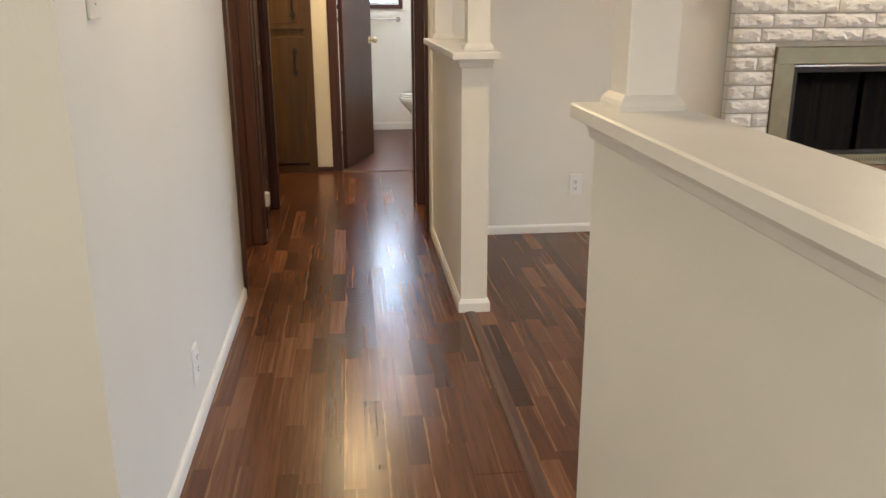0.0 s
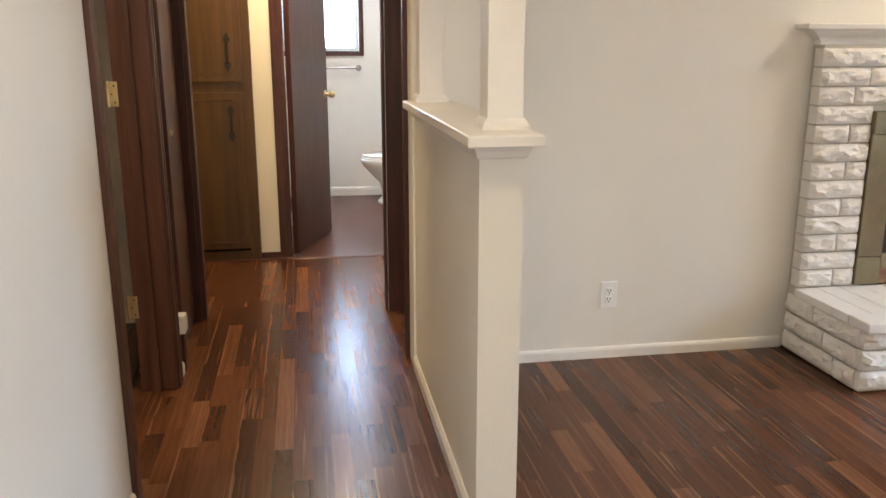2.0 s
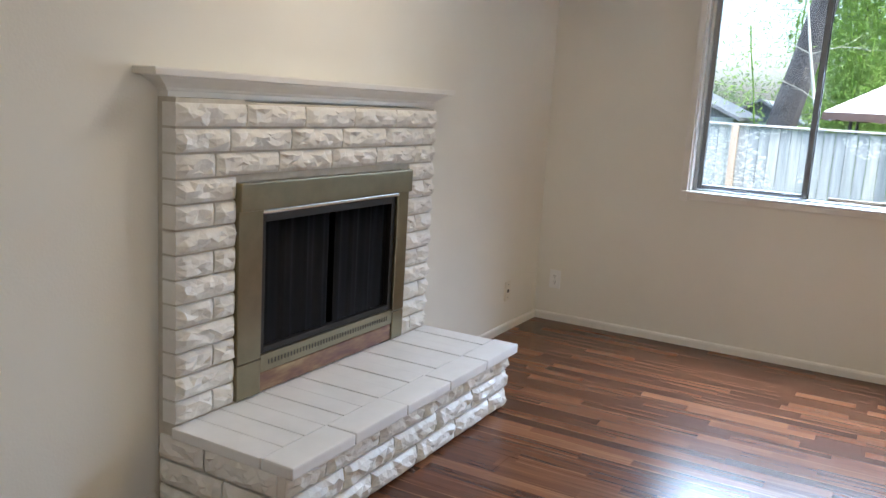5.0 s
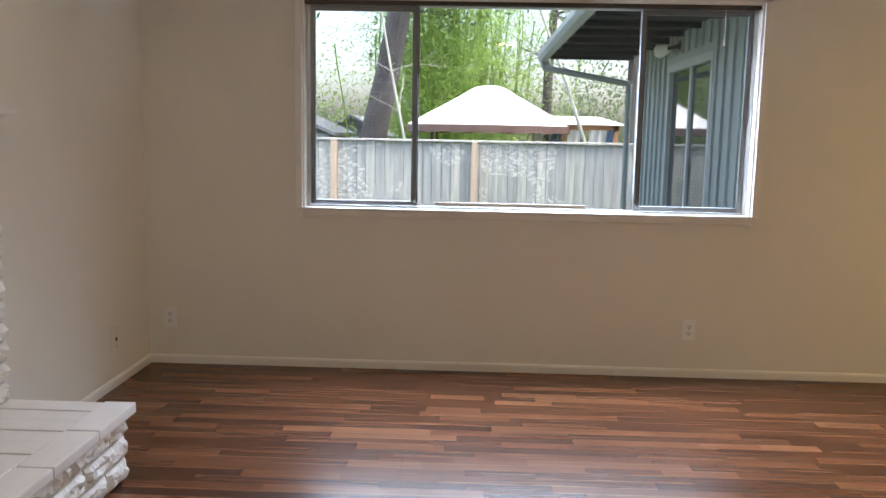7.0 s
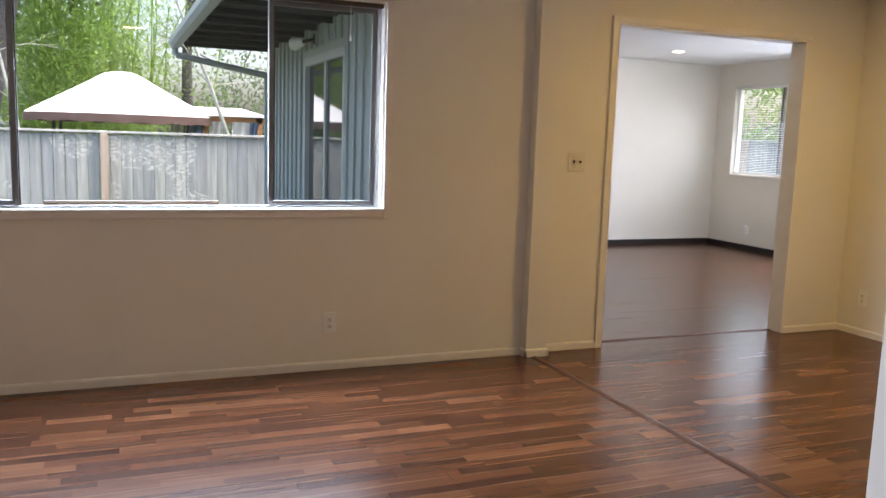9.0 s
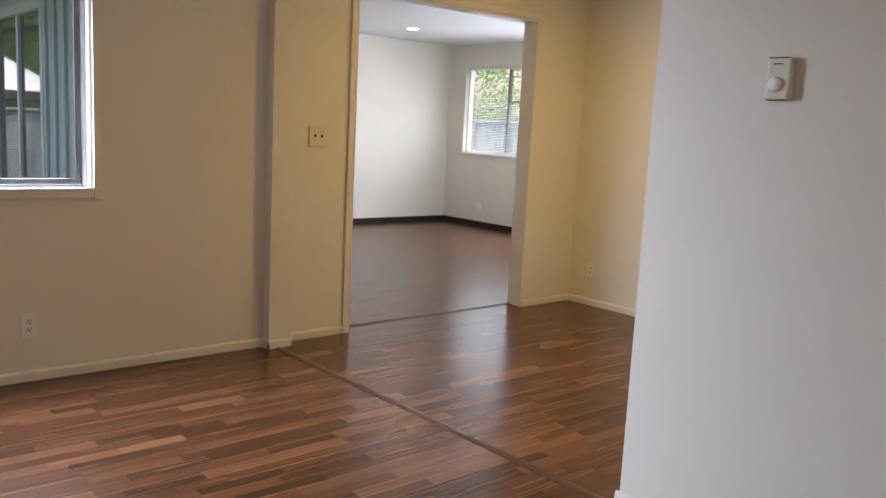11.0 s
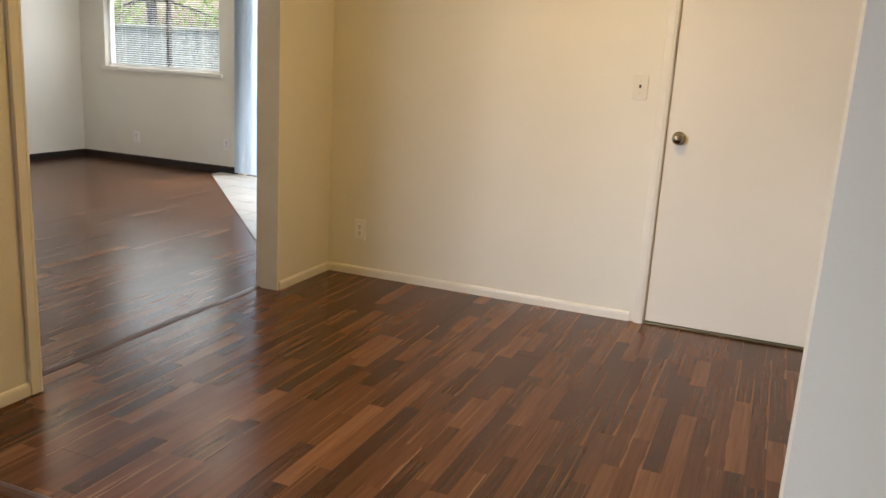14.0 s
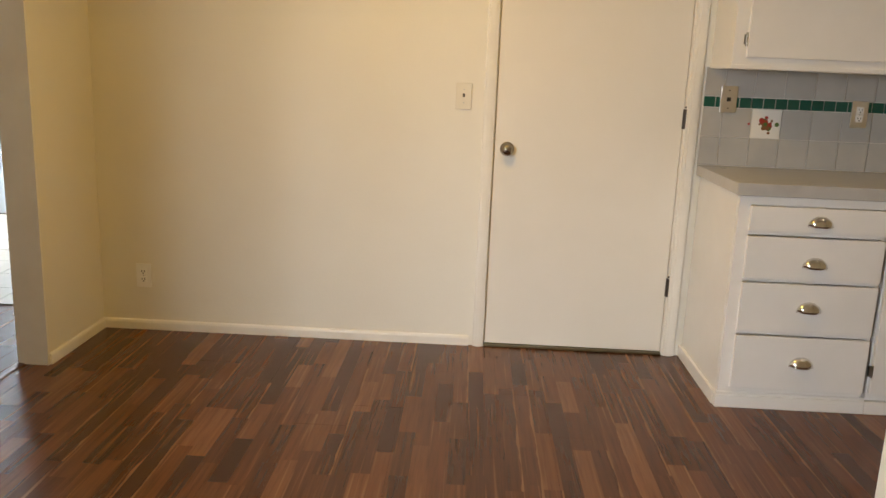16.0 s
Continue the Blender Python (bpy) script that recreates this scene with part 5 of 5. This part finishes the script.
def fence(name_label, origin, along, count, width, top, bottom, posts):
    t = thing("fence", name_label, "fence", (*origin, bottom))
    ax = Vector((*along, 0))
    side = Vector((-along[1], along[0], 0))
    r = random.Random(int(origin[0] * 10))
    shapes = []
    for k in range(5):
        bm = bmesh.new()
        box(bm, 0.003, width - 0.003, -0.01, 0.01, 0, top - bottom + r.uniform(-0.015, 0.015), 0.003)
        data = bpy.data.meshes.new("board")
        bm.to_mesh(data)
        bm.free()
        data.materials.append(FENCE_BOARDS)
        shapes.append(data)
    turn = math.atan2(along[1], along[0])
    for k in range(count):
        b = new("board", shapes[r.randrange(5)])
        b.parent = t
        b.matrix_basis = Matrix.Translation(ax * (k * width) + side * r.uniform(-0.006, 0.006)) @ Matrix.Rotation(turn, 4, "Z")
    for k in posts:
        bm = bmesh.new()
        box(bm, -0.045, 0.045, -0.045, 0.045, 0, top - bottom + 0.01, 0.004)
        p = part("post", bm, FENCE_POST, t)
        p.matrix_basis = Matrix.Translation(ax * k + side * 0.062) @ Matrix.Rotation(turn, 4, "Z")
    for z in (0.3, top - bottom - 0.25):
        bm = bmesh.new()
        box(bm, 0, count * width, -0.02, 0.02, -0.045, 0.045, 0.003)
        p = part("rail", bm, FENCE_WOOD, t)
        p.matrix_basis = Matrix.Translation(Vector((0, 0, z)) - side * 0.035) @ Matrix.Rotation(turn, 4, "Z")
    bm = bmesh.new()
    box(bm, 0, count * width, -0.06, 0.06, 0, 0.03, 0.004)
    p = part("cap_rail", bm, FENCE_WOOD, t)
    p.matrix_basis = Matrix.Translation(Vector((0, 0, top - bottom + 0.012))) @ Matrix.Rotation(turn, 4, "Z")


fence("weathered grey board fence behind the yard", (13.0, -4.5), (0, 1), 105, 0.142, 1.255, GZ, [6.75, 8.85, 11.3])
fence("weathered board fence beyond the far room window", (3.5, -9.0), (1, 0), 90, 0.142, 1.46, GZ, [2.4, 4.8, 7.2, 9.6])


def wing_outside():
    t = thing("house_wing", "grey-green board-and-batten wing of the house", "house wing", (8.0, 0.45, 0), kind="structure")
    y = 0.43
    sub("siding", lambda bm: (box(bm, 5.52, 7.25, y, y + 0.015, GZ, 2.5), box(bm, 8.72, 10.235, y, y + 0.015, GZ, 2.5), box(bm, 7.25, 8.72, y, y + 0.015, 2.05, 2.5), box(bm, 7.25, 8.72, y, y + 0.015, GZ, 0),
                              box(bm, 10.22, 10.235, -5.780, y, GZ, 2.5)), SIDING, t)
    x = 5.66
    while x < 10.2:
        z0 = 2.12 if 7.2 < x < 8.76 else GZ
        sub("batten", lambda bm: box(bm, x, x + 0.04, y + 0.015, y + 0.036, z0, 2.49, 0.003), SIDING, t)
        x += 0.21
    roof = sub("eave", lambda bm: frustum(bm, [(5.6, 10.75, 0.40, 1.42, 2.32), (5.6, 10.75, 0.40, 1.44, 2.45), (5.6, 10.75, 0.40, 0.42, 2.9)]), SHINGLE, t)
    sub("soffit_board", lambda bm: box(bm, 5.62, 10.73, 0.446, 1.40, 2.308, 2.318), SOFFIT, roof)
    for k in range(9):
        xx = 5.9 + k * 0.57
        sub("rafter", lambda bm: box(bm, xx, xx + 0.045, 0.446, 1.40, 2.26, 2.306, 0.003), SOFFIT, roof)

    def gutter(bm):
        profile_run(bm, [(0, 0), (0.075, 0), (0.095, 0.05), (0.095, 0.105), (0.085, 0.105), (0.083, 0.052), (0.068, 0.012), (0.012, 0.012), (0.012, 0.105), (0, 0.105)], (5.6, 1.44, 2.25), (10.75, 1.44, 2.25), (0, 1, 0))
    sub("gutter", gutter, GUTTER, t)

    def spout(bm):
        for p, q in (((10.6, 1.49, 2.24), (10.6, 1.47, 2.17)), ((10.6, 1.47, 2.17), (10.30, 0.52, 1.98)), ((10.30, 0.52, 1.98), (10.30, 0.51, GZ))):
            cyl(bm, p, q, 0.035, sides=10)
    sub("downspout", spout, GUTTER, t)
    return t


wing_outside()


def side_door():
    t = thing("door_7", "pale grey-framed glass door in the outer wall of the wing", "glass door", (8.0, 0.42, 0), kind="structure")
    y0, y1 = 0.36, 0.452

    def bars(bm):
        for b in ((7.25, 7.31, 0, 2.05), (8.66, 8.72, 0, 2.05), (7.31, 8.66, 1.98, 2.05), (7.31, 8.66, 0, 0.06)):
            box(bm, b[0], b[1], y0, y1, b[2], b[3], 0.004)
        box(bm, 7.955, 8.01, 0.38, 0.43, 0.06, 1.98, 0.004)
    sub("frame", bars, DOOR_GREY, t)
    for a, b in ((7.31, 7.955), (8.01, 8.66)):
        sub("pane", lambda bm: box(bm, a, b, 0.40, 0.408, 0.06, 1.98), MIRROR_GLASS, t, "dark reflecting glass")


side_door()


def flood_lamp():
    t = thing("flood_lamp", "white round outdoor flood lamp on a dark bracket", "outdoor lamp", (8.35, 0.47, 2.2))
    sub("bracket", lambda bm: (cyl(bm, (8.25, 0.445, 2.19), (8.25, 0.47, 2.19), 0.05), cyl(bm, (8.25, 0.47, 2.19), (8.42, 0.56, 2.17), 0.016)), IRON, t)
    sub("head", lambda bm: (cyl(bm, (8.38, 0.53, 2.18), (8.48, 0.60, 2.155), 0.035, 0.06), cyl(bm, (8.48, 0.60, 2.155), (8.49, 0.607, 2.152), 0.06, 0.055)), WHITE_PLASTIC, t)


flood_lamp()


def canopy_tent():
    cx, cy = 18.0, 1.95
    t = thing("canopy_tent", "white domed garden canopy with a brown valance", "canopy", (cx, cy, GZ))

    def top(bm):
        n = 24
        rings = []
        for r, z in ((1.70, 1.56), (1.68, 1.60), (1.28, 1.82), (0.85, 2.05), (0.55, 2.22), (0.42, 2.30), (0.30, 2.36), (0.15, 2.395), (0.02, 2.40)):
            rings.append([bm.verts.new((cx + r * math.cos(2 * math.pi * i / n) * 1.0, cy + r * math.sin(2 * math.pi * i / n), z - 0.012 * (i % 2) * (r > 0.5))) for i in range(n)])
        for p, q in zip(rings, rings[1:]):
            for i in range(n):
                bm.faces.new((p[i], p[(i + 1) % n], q[(i + 1) % n], q[i]))
        bm.faces.new(rings[-1])
    sub("canopy", top, CANVAS, t, "white canvas roof")

    def skirt(bm):
        n = 48
        rings = [[bm.verts.new((cx + r * math.cos(2 * math.pi * i / n), cy + r * math.sin(2 * math.pi * i / n), z + (0.015 * math.sin(i * 2.3) if z < 1.5 else 0))) for i in range(n)] for r, z in ((1.705, 1.575), (1.72, 1.43))]
        for i in range(n):
            bm.faces.new((rings[0][i], rings[0][(i + 1) % n], rings[1][(i + 1) % n], rings[1][i]))
        bmesh.ops.solidify(bm, geom=bm.faces[:], thickness=0.01)
    sub("valance", skirt, VALANCE, t, "brown canvas valance")
    for a in (45, 135, 225, 315):
        x, y = cx + 1.6 * math.cos(radians(a)), cy + 1.6 * math.sin(radians(a))
        sub("pole", lambda bm: cyl(bm, (x, y, GZ), (x, y, 1.6), 0.03, sides=8), IRON, t)


canopy_tent()


def play_shelter():
    t = thing("garden_shelter", "cedar garden shelter with a pale sloping canvas roof", "shelter", (18.2, 0.0, GZ))
    sub("roof", lambda bm: frustum(bm, [(17.4, 19.4, -0.75, 1.05, 1.62), (17.4, 19.4, -0.75, 1.05, 1.65), (17.9, 18.9, -0.3, 0.7, 1.80)]), CANVAS, t)
    for x, y in ((17.6, 0.45), (17.6, -0.6), (19.2, 0.45), (19.2, -0.6)):
        sub("post", lambda bm: box(bm, x - 0.06, x + 0.06, y - 0.06, y + 0.06, GZ, 1.62, 0.005), CEDAR, t)
    sub("beam", lambda bm: box(bm, 17.54, 17.62, -0.7, 0.95, 1.50, 1.62, 0.005), CEDAR, t)


play_shelter()
for y, w, material, label in ((0.62, 0.30, TOWEL_BLUE, "blue cloth hanging under the shelter roof"), (0.22, 0.26, TOWEL_WHITE, "white cloth hanging under the shelter roof"), (-0.25, 0.34, TOWEL_WHITE, "white cloth hanging under the shelter roof"),
                              (-0.5, 0.15, TOWEL_BLUE, "blue cloth hanging under the shelter roof"), (0.95, 0.24, TOWEL_WHITE, "white cloth hanging under the shelter roof")):
    bm = bmesh.new()
    n = 10
    rows = [(bm.verts.new((17.5 + 0.03 * math.sin(i * 1.3 + y), y - w / 2 + w * i / n, 1.52)), bm.verts.new((17.5 + 0.05 * math.sin(i * 1.1 + y), y - w / 2 + w * i / n + 0.03, 1.20 + 0.03 * math.sin(i)))) for i in range(n + 1)]
    for p, q in zip(rows, rows[1:]):
        bm.faces.new((p[0], q[0], q[1], p[1]))
    bmesh.ops.solidify(bm, geom=bm.faces[:], thickness=0.004)
    tagged(part("hanging_cloth", bm, material), label, "cloth", "hanging cloths")


def shed(cx, cy, w, top, label):
    t = thing("shed", label, "shed", (cx, cy, GZ))
    sub("wall", lambda bm: box(bm, cx - 1.4, cx + 1.4, cy - w, cy + w, GZ, top - 0.5), SIDING, t)

    def gable(bm):
        profile_run(bm, [(-w - 0.15, top - 0.56), (0, top), (w + 0.15, top - 0.56), (w + 0.15, top - 0.48), (0, top + 0.07), (-w - 0.15, top - 0.48)], (cx - 1.6, cy, 0), (cx + 1.6, cy, 0), (0, 1, 0))
        profile_run(bm, [(-w, top - 0.5), (w, top - 0.5), (0, top)], (cx - 1.38, cy, 0), (cx + 1.38, cy, 0), (0, 1, 0))
    sub("roof", gable, SHINGLE, t)
    sub("window", lambda bm: box(bm, cx - 1.42, cx - 1.40, cy - 0.35, cy - 0.05, top - 0.85, top - 0.6), MIRROR_GLASS, t)


shed(20.0, 6.5, 1.1, 1.86, "small grey gabled shed beyond the fence")
shed(24.0, 5.5, 0.9, 1.80, "small pale-roofed shed beyond the fence")


def limb(verts, faces, p, q, r0, r1, sides=6):
    d = (q - p).normalized()
    u = d.orthogonal().normalized()
    w = d.cross(u)
    base = len(verts)
    for c, r in ((p, r0), (q, r1)):
        for k in range(sides):
            a = 2 * math.pi * k / sides
            verts.append(c + (u * math.cos(a) + w * math.sin(a)) * r)
    for k in range(sides):
        faces.append((base + k, base + (k + 1) % sides, base + sides + (k + 1) % sides, base + sides + k))


def grow(verts, faces, tips, p, d, length, r, depth, rng, droop=0.0):
    steps = 4
    for s in range(steps):
        d = (d + Vector((rng.gauss(0, 0.13), rng.gauss(0, 0.13), rng.gauss(0, 0.1) - droop))).normalized()
        q = p + d * (length / steps)
        limb(verts, faces, p, q, r, r * 0.86, 7 if depth > 2 else 4)
        p, r = q, r * 0.86
        if depth > 0 and (s > 0 or depth < 3):
            side = (d + Vector((rng.gauss(0, 0.8), rng.gauss(0, 0.8), rng.gauss(0.15, 0.5)))).normalized()
            grow(verts, faces, tips, p, side, length * rng.uniform(0.45, 0.7), r * 0.5, depth - 1, rng, droop)
    tips.append((p, d))


def mesh_from(name, verts, faces, material, parent):
    data = bpy.data.meshes.new(name)
    data.from_pydata([tuple(v) for v in verts], [], faces)
    data.materials.append(material)
    ob = new(name, data)
    ob.parent = parent
    return ob


def leaves(points, size, rng, per, spread, long=2.4):
    verts, faces = [], []
    for c in points:
        for _ in range(per):
            p = c + Vector((rng.gauss(0, spread), rng.gauss(0, spread), rng.gauss(0, spread)))
            a = Vector((rng.gauss(0, 1), rng.gauss(0, 1), rng.gauss(-0.3, 0.7))).normalized()
            b = a.orthogonal().normalized()
            s = size * rng.uniform(0.6, 1.3)
            n = len(verts)
            verts += [p - a * s * long / 2, p + b * s * 0.5, p + a * s * long / 2, p - b * s * 0.5]
            faces.append((n, n + 1, n + 2, n + 3))
    return verts, faces


def bare_tree(label, at, lean, height, r, seed, material=BARK, depth=3, crown=None, group="bare trees"):
    t = thing("tree", label, "tree", at, group)
    rng = random.Random(seed)
    verts, faces, tips = [], [], []
    p, d = Vector((0, 0, 0)), Vector(lean).normalized()
    seg = 7
    for s in range(seg):
        q = p + d * (height / seg)
        limb(verts, faces, p, q, r * (1 - 0.09 * s), r * (1 - 0.09 * (s + 1)), 12)
        d = (d + Vector((rng.gauss(0, 0.03), rng.gauss(0, 0.03), 0.02))).normalized()
        p = q
        if s >= 2:
            for _ in range(2):
                side = Vector((rng.gauss(0, 1), rng.gauss(0, 1), rng.uniform(-0.1, 0.6))).normalized()
                grow(verts, faces, tips, p, side, height * rng.uniform(0.16, 0.3), r * 0.26, depth - 1, rng, 0.03)
    mesh_from("trunk", verts, faces, material, t)
    if crown:
        v, f = leaves([p for p, _ in tips], crown[1], rng, crown[2], crown[3])
        mesh_from("crown", v, f, crown[0], t)
    return t


bare_tree("large leaning conifer trunk behind the fence", (19.0, 4.95, GZ), (-0.02, -0.27, 1), 11.0, 0.33, 3, BARK, 3, (CONIFER_LEAF, 0.10, 14, 0.35))
bare_tree("bare pale-barked tree with crooked twigs", (15.4, 3.25, GZ), (0.0, 0.10, 1), 5.2, 0.035, 8, PALE_BARK, 3)
bare_tree("bare pale-barked tree with crooked twigs", (16.6, -0.5, GZ), (0.0, 0.35, 1), 6.5, 0.045, 21, PALE_BARK, 3)
bare_tree("bare winter tree behind the garden shelter", (22.0, 0.2, GZ), (0, 0.1, 1), 8.5, 0.16, 5, BARK, 3)
bare_tree("bare winter tree behind the garden shelter", (23.0, -2.0, GZ), (0, 0.05, 1), 9.0, 0.18, 6, BARK, 3)
bare_tree("bare winter tree behind the shed", (24.0, 8.2, GZ), (0, -0.1, 1), 9.0, 0.15, 12, BARK, 3)
bare_tree("leafy tree beyond the far room fence", (9.5, -13.0, GZ), (0, 0.0, 1), 6.0, 0.16, 31, BARK, 3, (BAMBOO_LEAF, 0.055, 60, 0.42), "leafy trees")
bare_tree("leafy tree beyond the far room fence", (13.0, -14.0, GZ), (0, 0.0, 1), 6.5, 0.16, 33, BARK, 3, (BAMBOO_LEAF, 0.055, 60, 0.42), "leafy trees")
bare_tree("leafy tree beyond the far room fence", (16.0, -13.5, GZ), (0, 0.0, 1), 6.0, 0.15, 36, BARK, 3, (BAMBOO_LEAF, 0.055, 60, 0.42), "leafy trees")


def bamboo(label, at, count, radius, height, seed, leaf=BAMBOO_LEAF):
    t = thing("bamboo_clump", label, "bamboo", at, "bamboo clumps")
    rng = random.Random(seed)
    verts, faces, points = [], [], []
    for _ in range(count):
        p = Vector((rng.gauss(0, radius * 0.5), rng.gauss(0, radius * 0.5), 0))
        d = Vector((rng.gauss(0, 0.10), rng.gauss(0, 0.10), 1)).normalized()
        h = height * rng.uniform(0.65, 1.0)
        for s in range(8):
            q = p + d * (h / 8)
            limb(verts, faces, p, q, 0.018, 0.016, 5)
            d = (d + Vector((rng.gauss(0, 0.06), rng.gauss(0, 0.06), -0.01))).normalized()
            p = q
            if s > 1:
                for _ in range(3):
                    points.append(p + Vector((rng.gauss(0, 0.28), rng.gauss(0, 0.28), rng.gauss(0, 0.2))))
    mesh_from("canes", verts, faces, BAMBOO_LEAF, t)
    v, f = leaves(points, 0.028, rng, 30, 0.24, 4.5)
    mesh_from("foliage", v, f, leaf, t)


for k, (x, y, h) in enumerate(((21.0, 2.9, 6.2), (21.5, 2.0, 6.0), (20.8, 3.5, 5.6))):
    bamboo("bright green bamboo clump behind the canopy", (x, y, GZ), 26, 1.1, h, 50 + k)


def far_woods():
    rng = random.Random(77)
    points = []
    for _ in range(230):
        y = rng.uniform(-28, 34)
        x = rng.uniform(34, 48)
        h = rng.uniform(2.5, 6.0) * (0.6 if y > 6 else 1.0)
        for _ in range(7):
            z = rng.uniform(0.0, 1.0)
            points.append(Vector((x + rng.gauss(0, 0.9) * (1.1 - z), y + rng.gauss(0, 0.9) * (1.1 - z), z * h)))
    v, f = leaves(points, 0.10, rng, 22, 0.6)
    ob = mesh_from("far_woods", v, f, CONIFER_LEAF, None)
    tagged(ob, "hazy mixed woods in the distance", "woods", kind="stuff")


far_woods()

# ---- floor boards, last ----
SHARED = {}


def board_mesh(w, l):
    key = (round(w, 3), round(l, 3))
    if key not in SHARED:
        bm = bmesh.new()
        box(bm, 0, w, 0, l, -0.011, -0.0009)
        top = [v for v in bm.verts if v.co.z > -0.005]
        lid = [f for f in bm.faces if all(v.co.z > -0.005 for v in f.verts)]
        inset = bmesh.ops.inset_region(bm, faces=lid, thickness=0.0009, depth=0.0009)
        data = bpy.data.meshes.new("plank")
        bmesh.ops.recalc_face_normals(bm, faces=bm.faces[:])
        bm.to_mesh(data)
        bm.free()
        data.materials.append(LAMINATE)
        SHARED[key] = data
    return SHARED[key]


def planks(name, label, x0, x1, y0, y1, seed, hole=None):
    t = thing(name, label, "floor", ((x0 + x1) / 2, (y0 + y1) / 2, 0), kind="structure")
    shift = Vector(t.location)
    rng = random.Random(seed)
    width, length, gap = 0.1935, 1.215, 0.0006
    x, k = x0, 0
    while x < x1 - 0.005:
        w = min(width, x1 - x)
        y = y0 - rng.choice((0.0, 0.4, 0.81, 0.2, 0.6)) - 0.02 * rng.random()
        while y < y1 - 0.005:
            a, b = max(y, y0), min(y + length, y1)
            if b - a > 0.02:
                ob = new("plank", board_mesh(w - gap, b - a - gap))
                ob.parent = t
                ob.location = Vector((x + gap / 2, a + gap / 2, rng.uniform(-0.0004, 0.0004))) - shift
            y += length
        x += width


planks("floor_hall", "glossy red-brown three-strip laminate hall floor", -0.98, 0.545, -1.2, 6.13, 1)
planks("floor_living", "glossy red-brown three-strip laminate living room floor", 0.56, 5.365, -0.275, 4.165, 2)
planks("floor_dining", "glossy red-brown three-strip laminate dining floor", 1.3, 5.51, -2.962, -0.285, 3)
planks("floor_far_room", "glossy red-brown three-strip laminate far room floor", 5.525, 10.07, -5.640, 0.0, 4)


def tile_patch():
    """Cream tiles by the patio door, cut off along a slanting edge."""
    t = thing("floor_tiles", "cream square tiles by the patio door", "floor tiles", (6.9, -4.6, 0), kind="structure")
    s = 0.30
    edge_a, edge_b = Vector((7.82, -5.05)), Vector((6.33, -3.49))
    d = edge_b - edge_a
    for i in range(9):
        for j in range(8):
            x0, y0 = 5.53 + i * s, -5.630 + j * s
            poly = [Vector(c) for c in ((x0 + 0.003, y0 + 0.003), (x0 + s - 0.003, y0 + 0.003), (x0 + s - 0.003, y0 + s - 0.003), (x0 + 0.003, y0 + s - 0.003))]
            keep = []
            for p, q in zip(poly, poly[1:] + poly[:1]):
                sp = d.x * (p.y - edge_a.y) - d.y * (p.x - edge_a.x)
                sq = d.x * (q.y - edge_a.y) - d.y * (q.x - edge_a.x)
                if sp >= 0:
                    keep.append(p)
                if sp * sq < 0:
                    keep.append(p.lerp(q, sp / (sp - sq)))
            if len(keep) < 3:
                continue
            bm = bmesh.new()
            top = [bm.verts.new((p.x, p.y, 0.006)) for p in keep]
            low = [bm.verts.new((p.x, p.y, 0.001)) for p in keep]
            bm.faces.new(top)
            for k in range(len(keep)):
                bm.faces.new((low[k], low[(k + 1) % len(keep)], top[(k + 1) % len(keep)], top[k]))
            bmesh.ops.translate(bm, verts=bm.verts[:], vec=(-6.9, 4.6, 0))
            part("tile", bm, CREAM_TILE, t)


tile_patch()
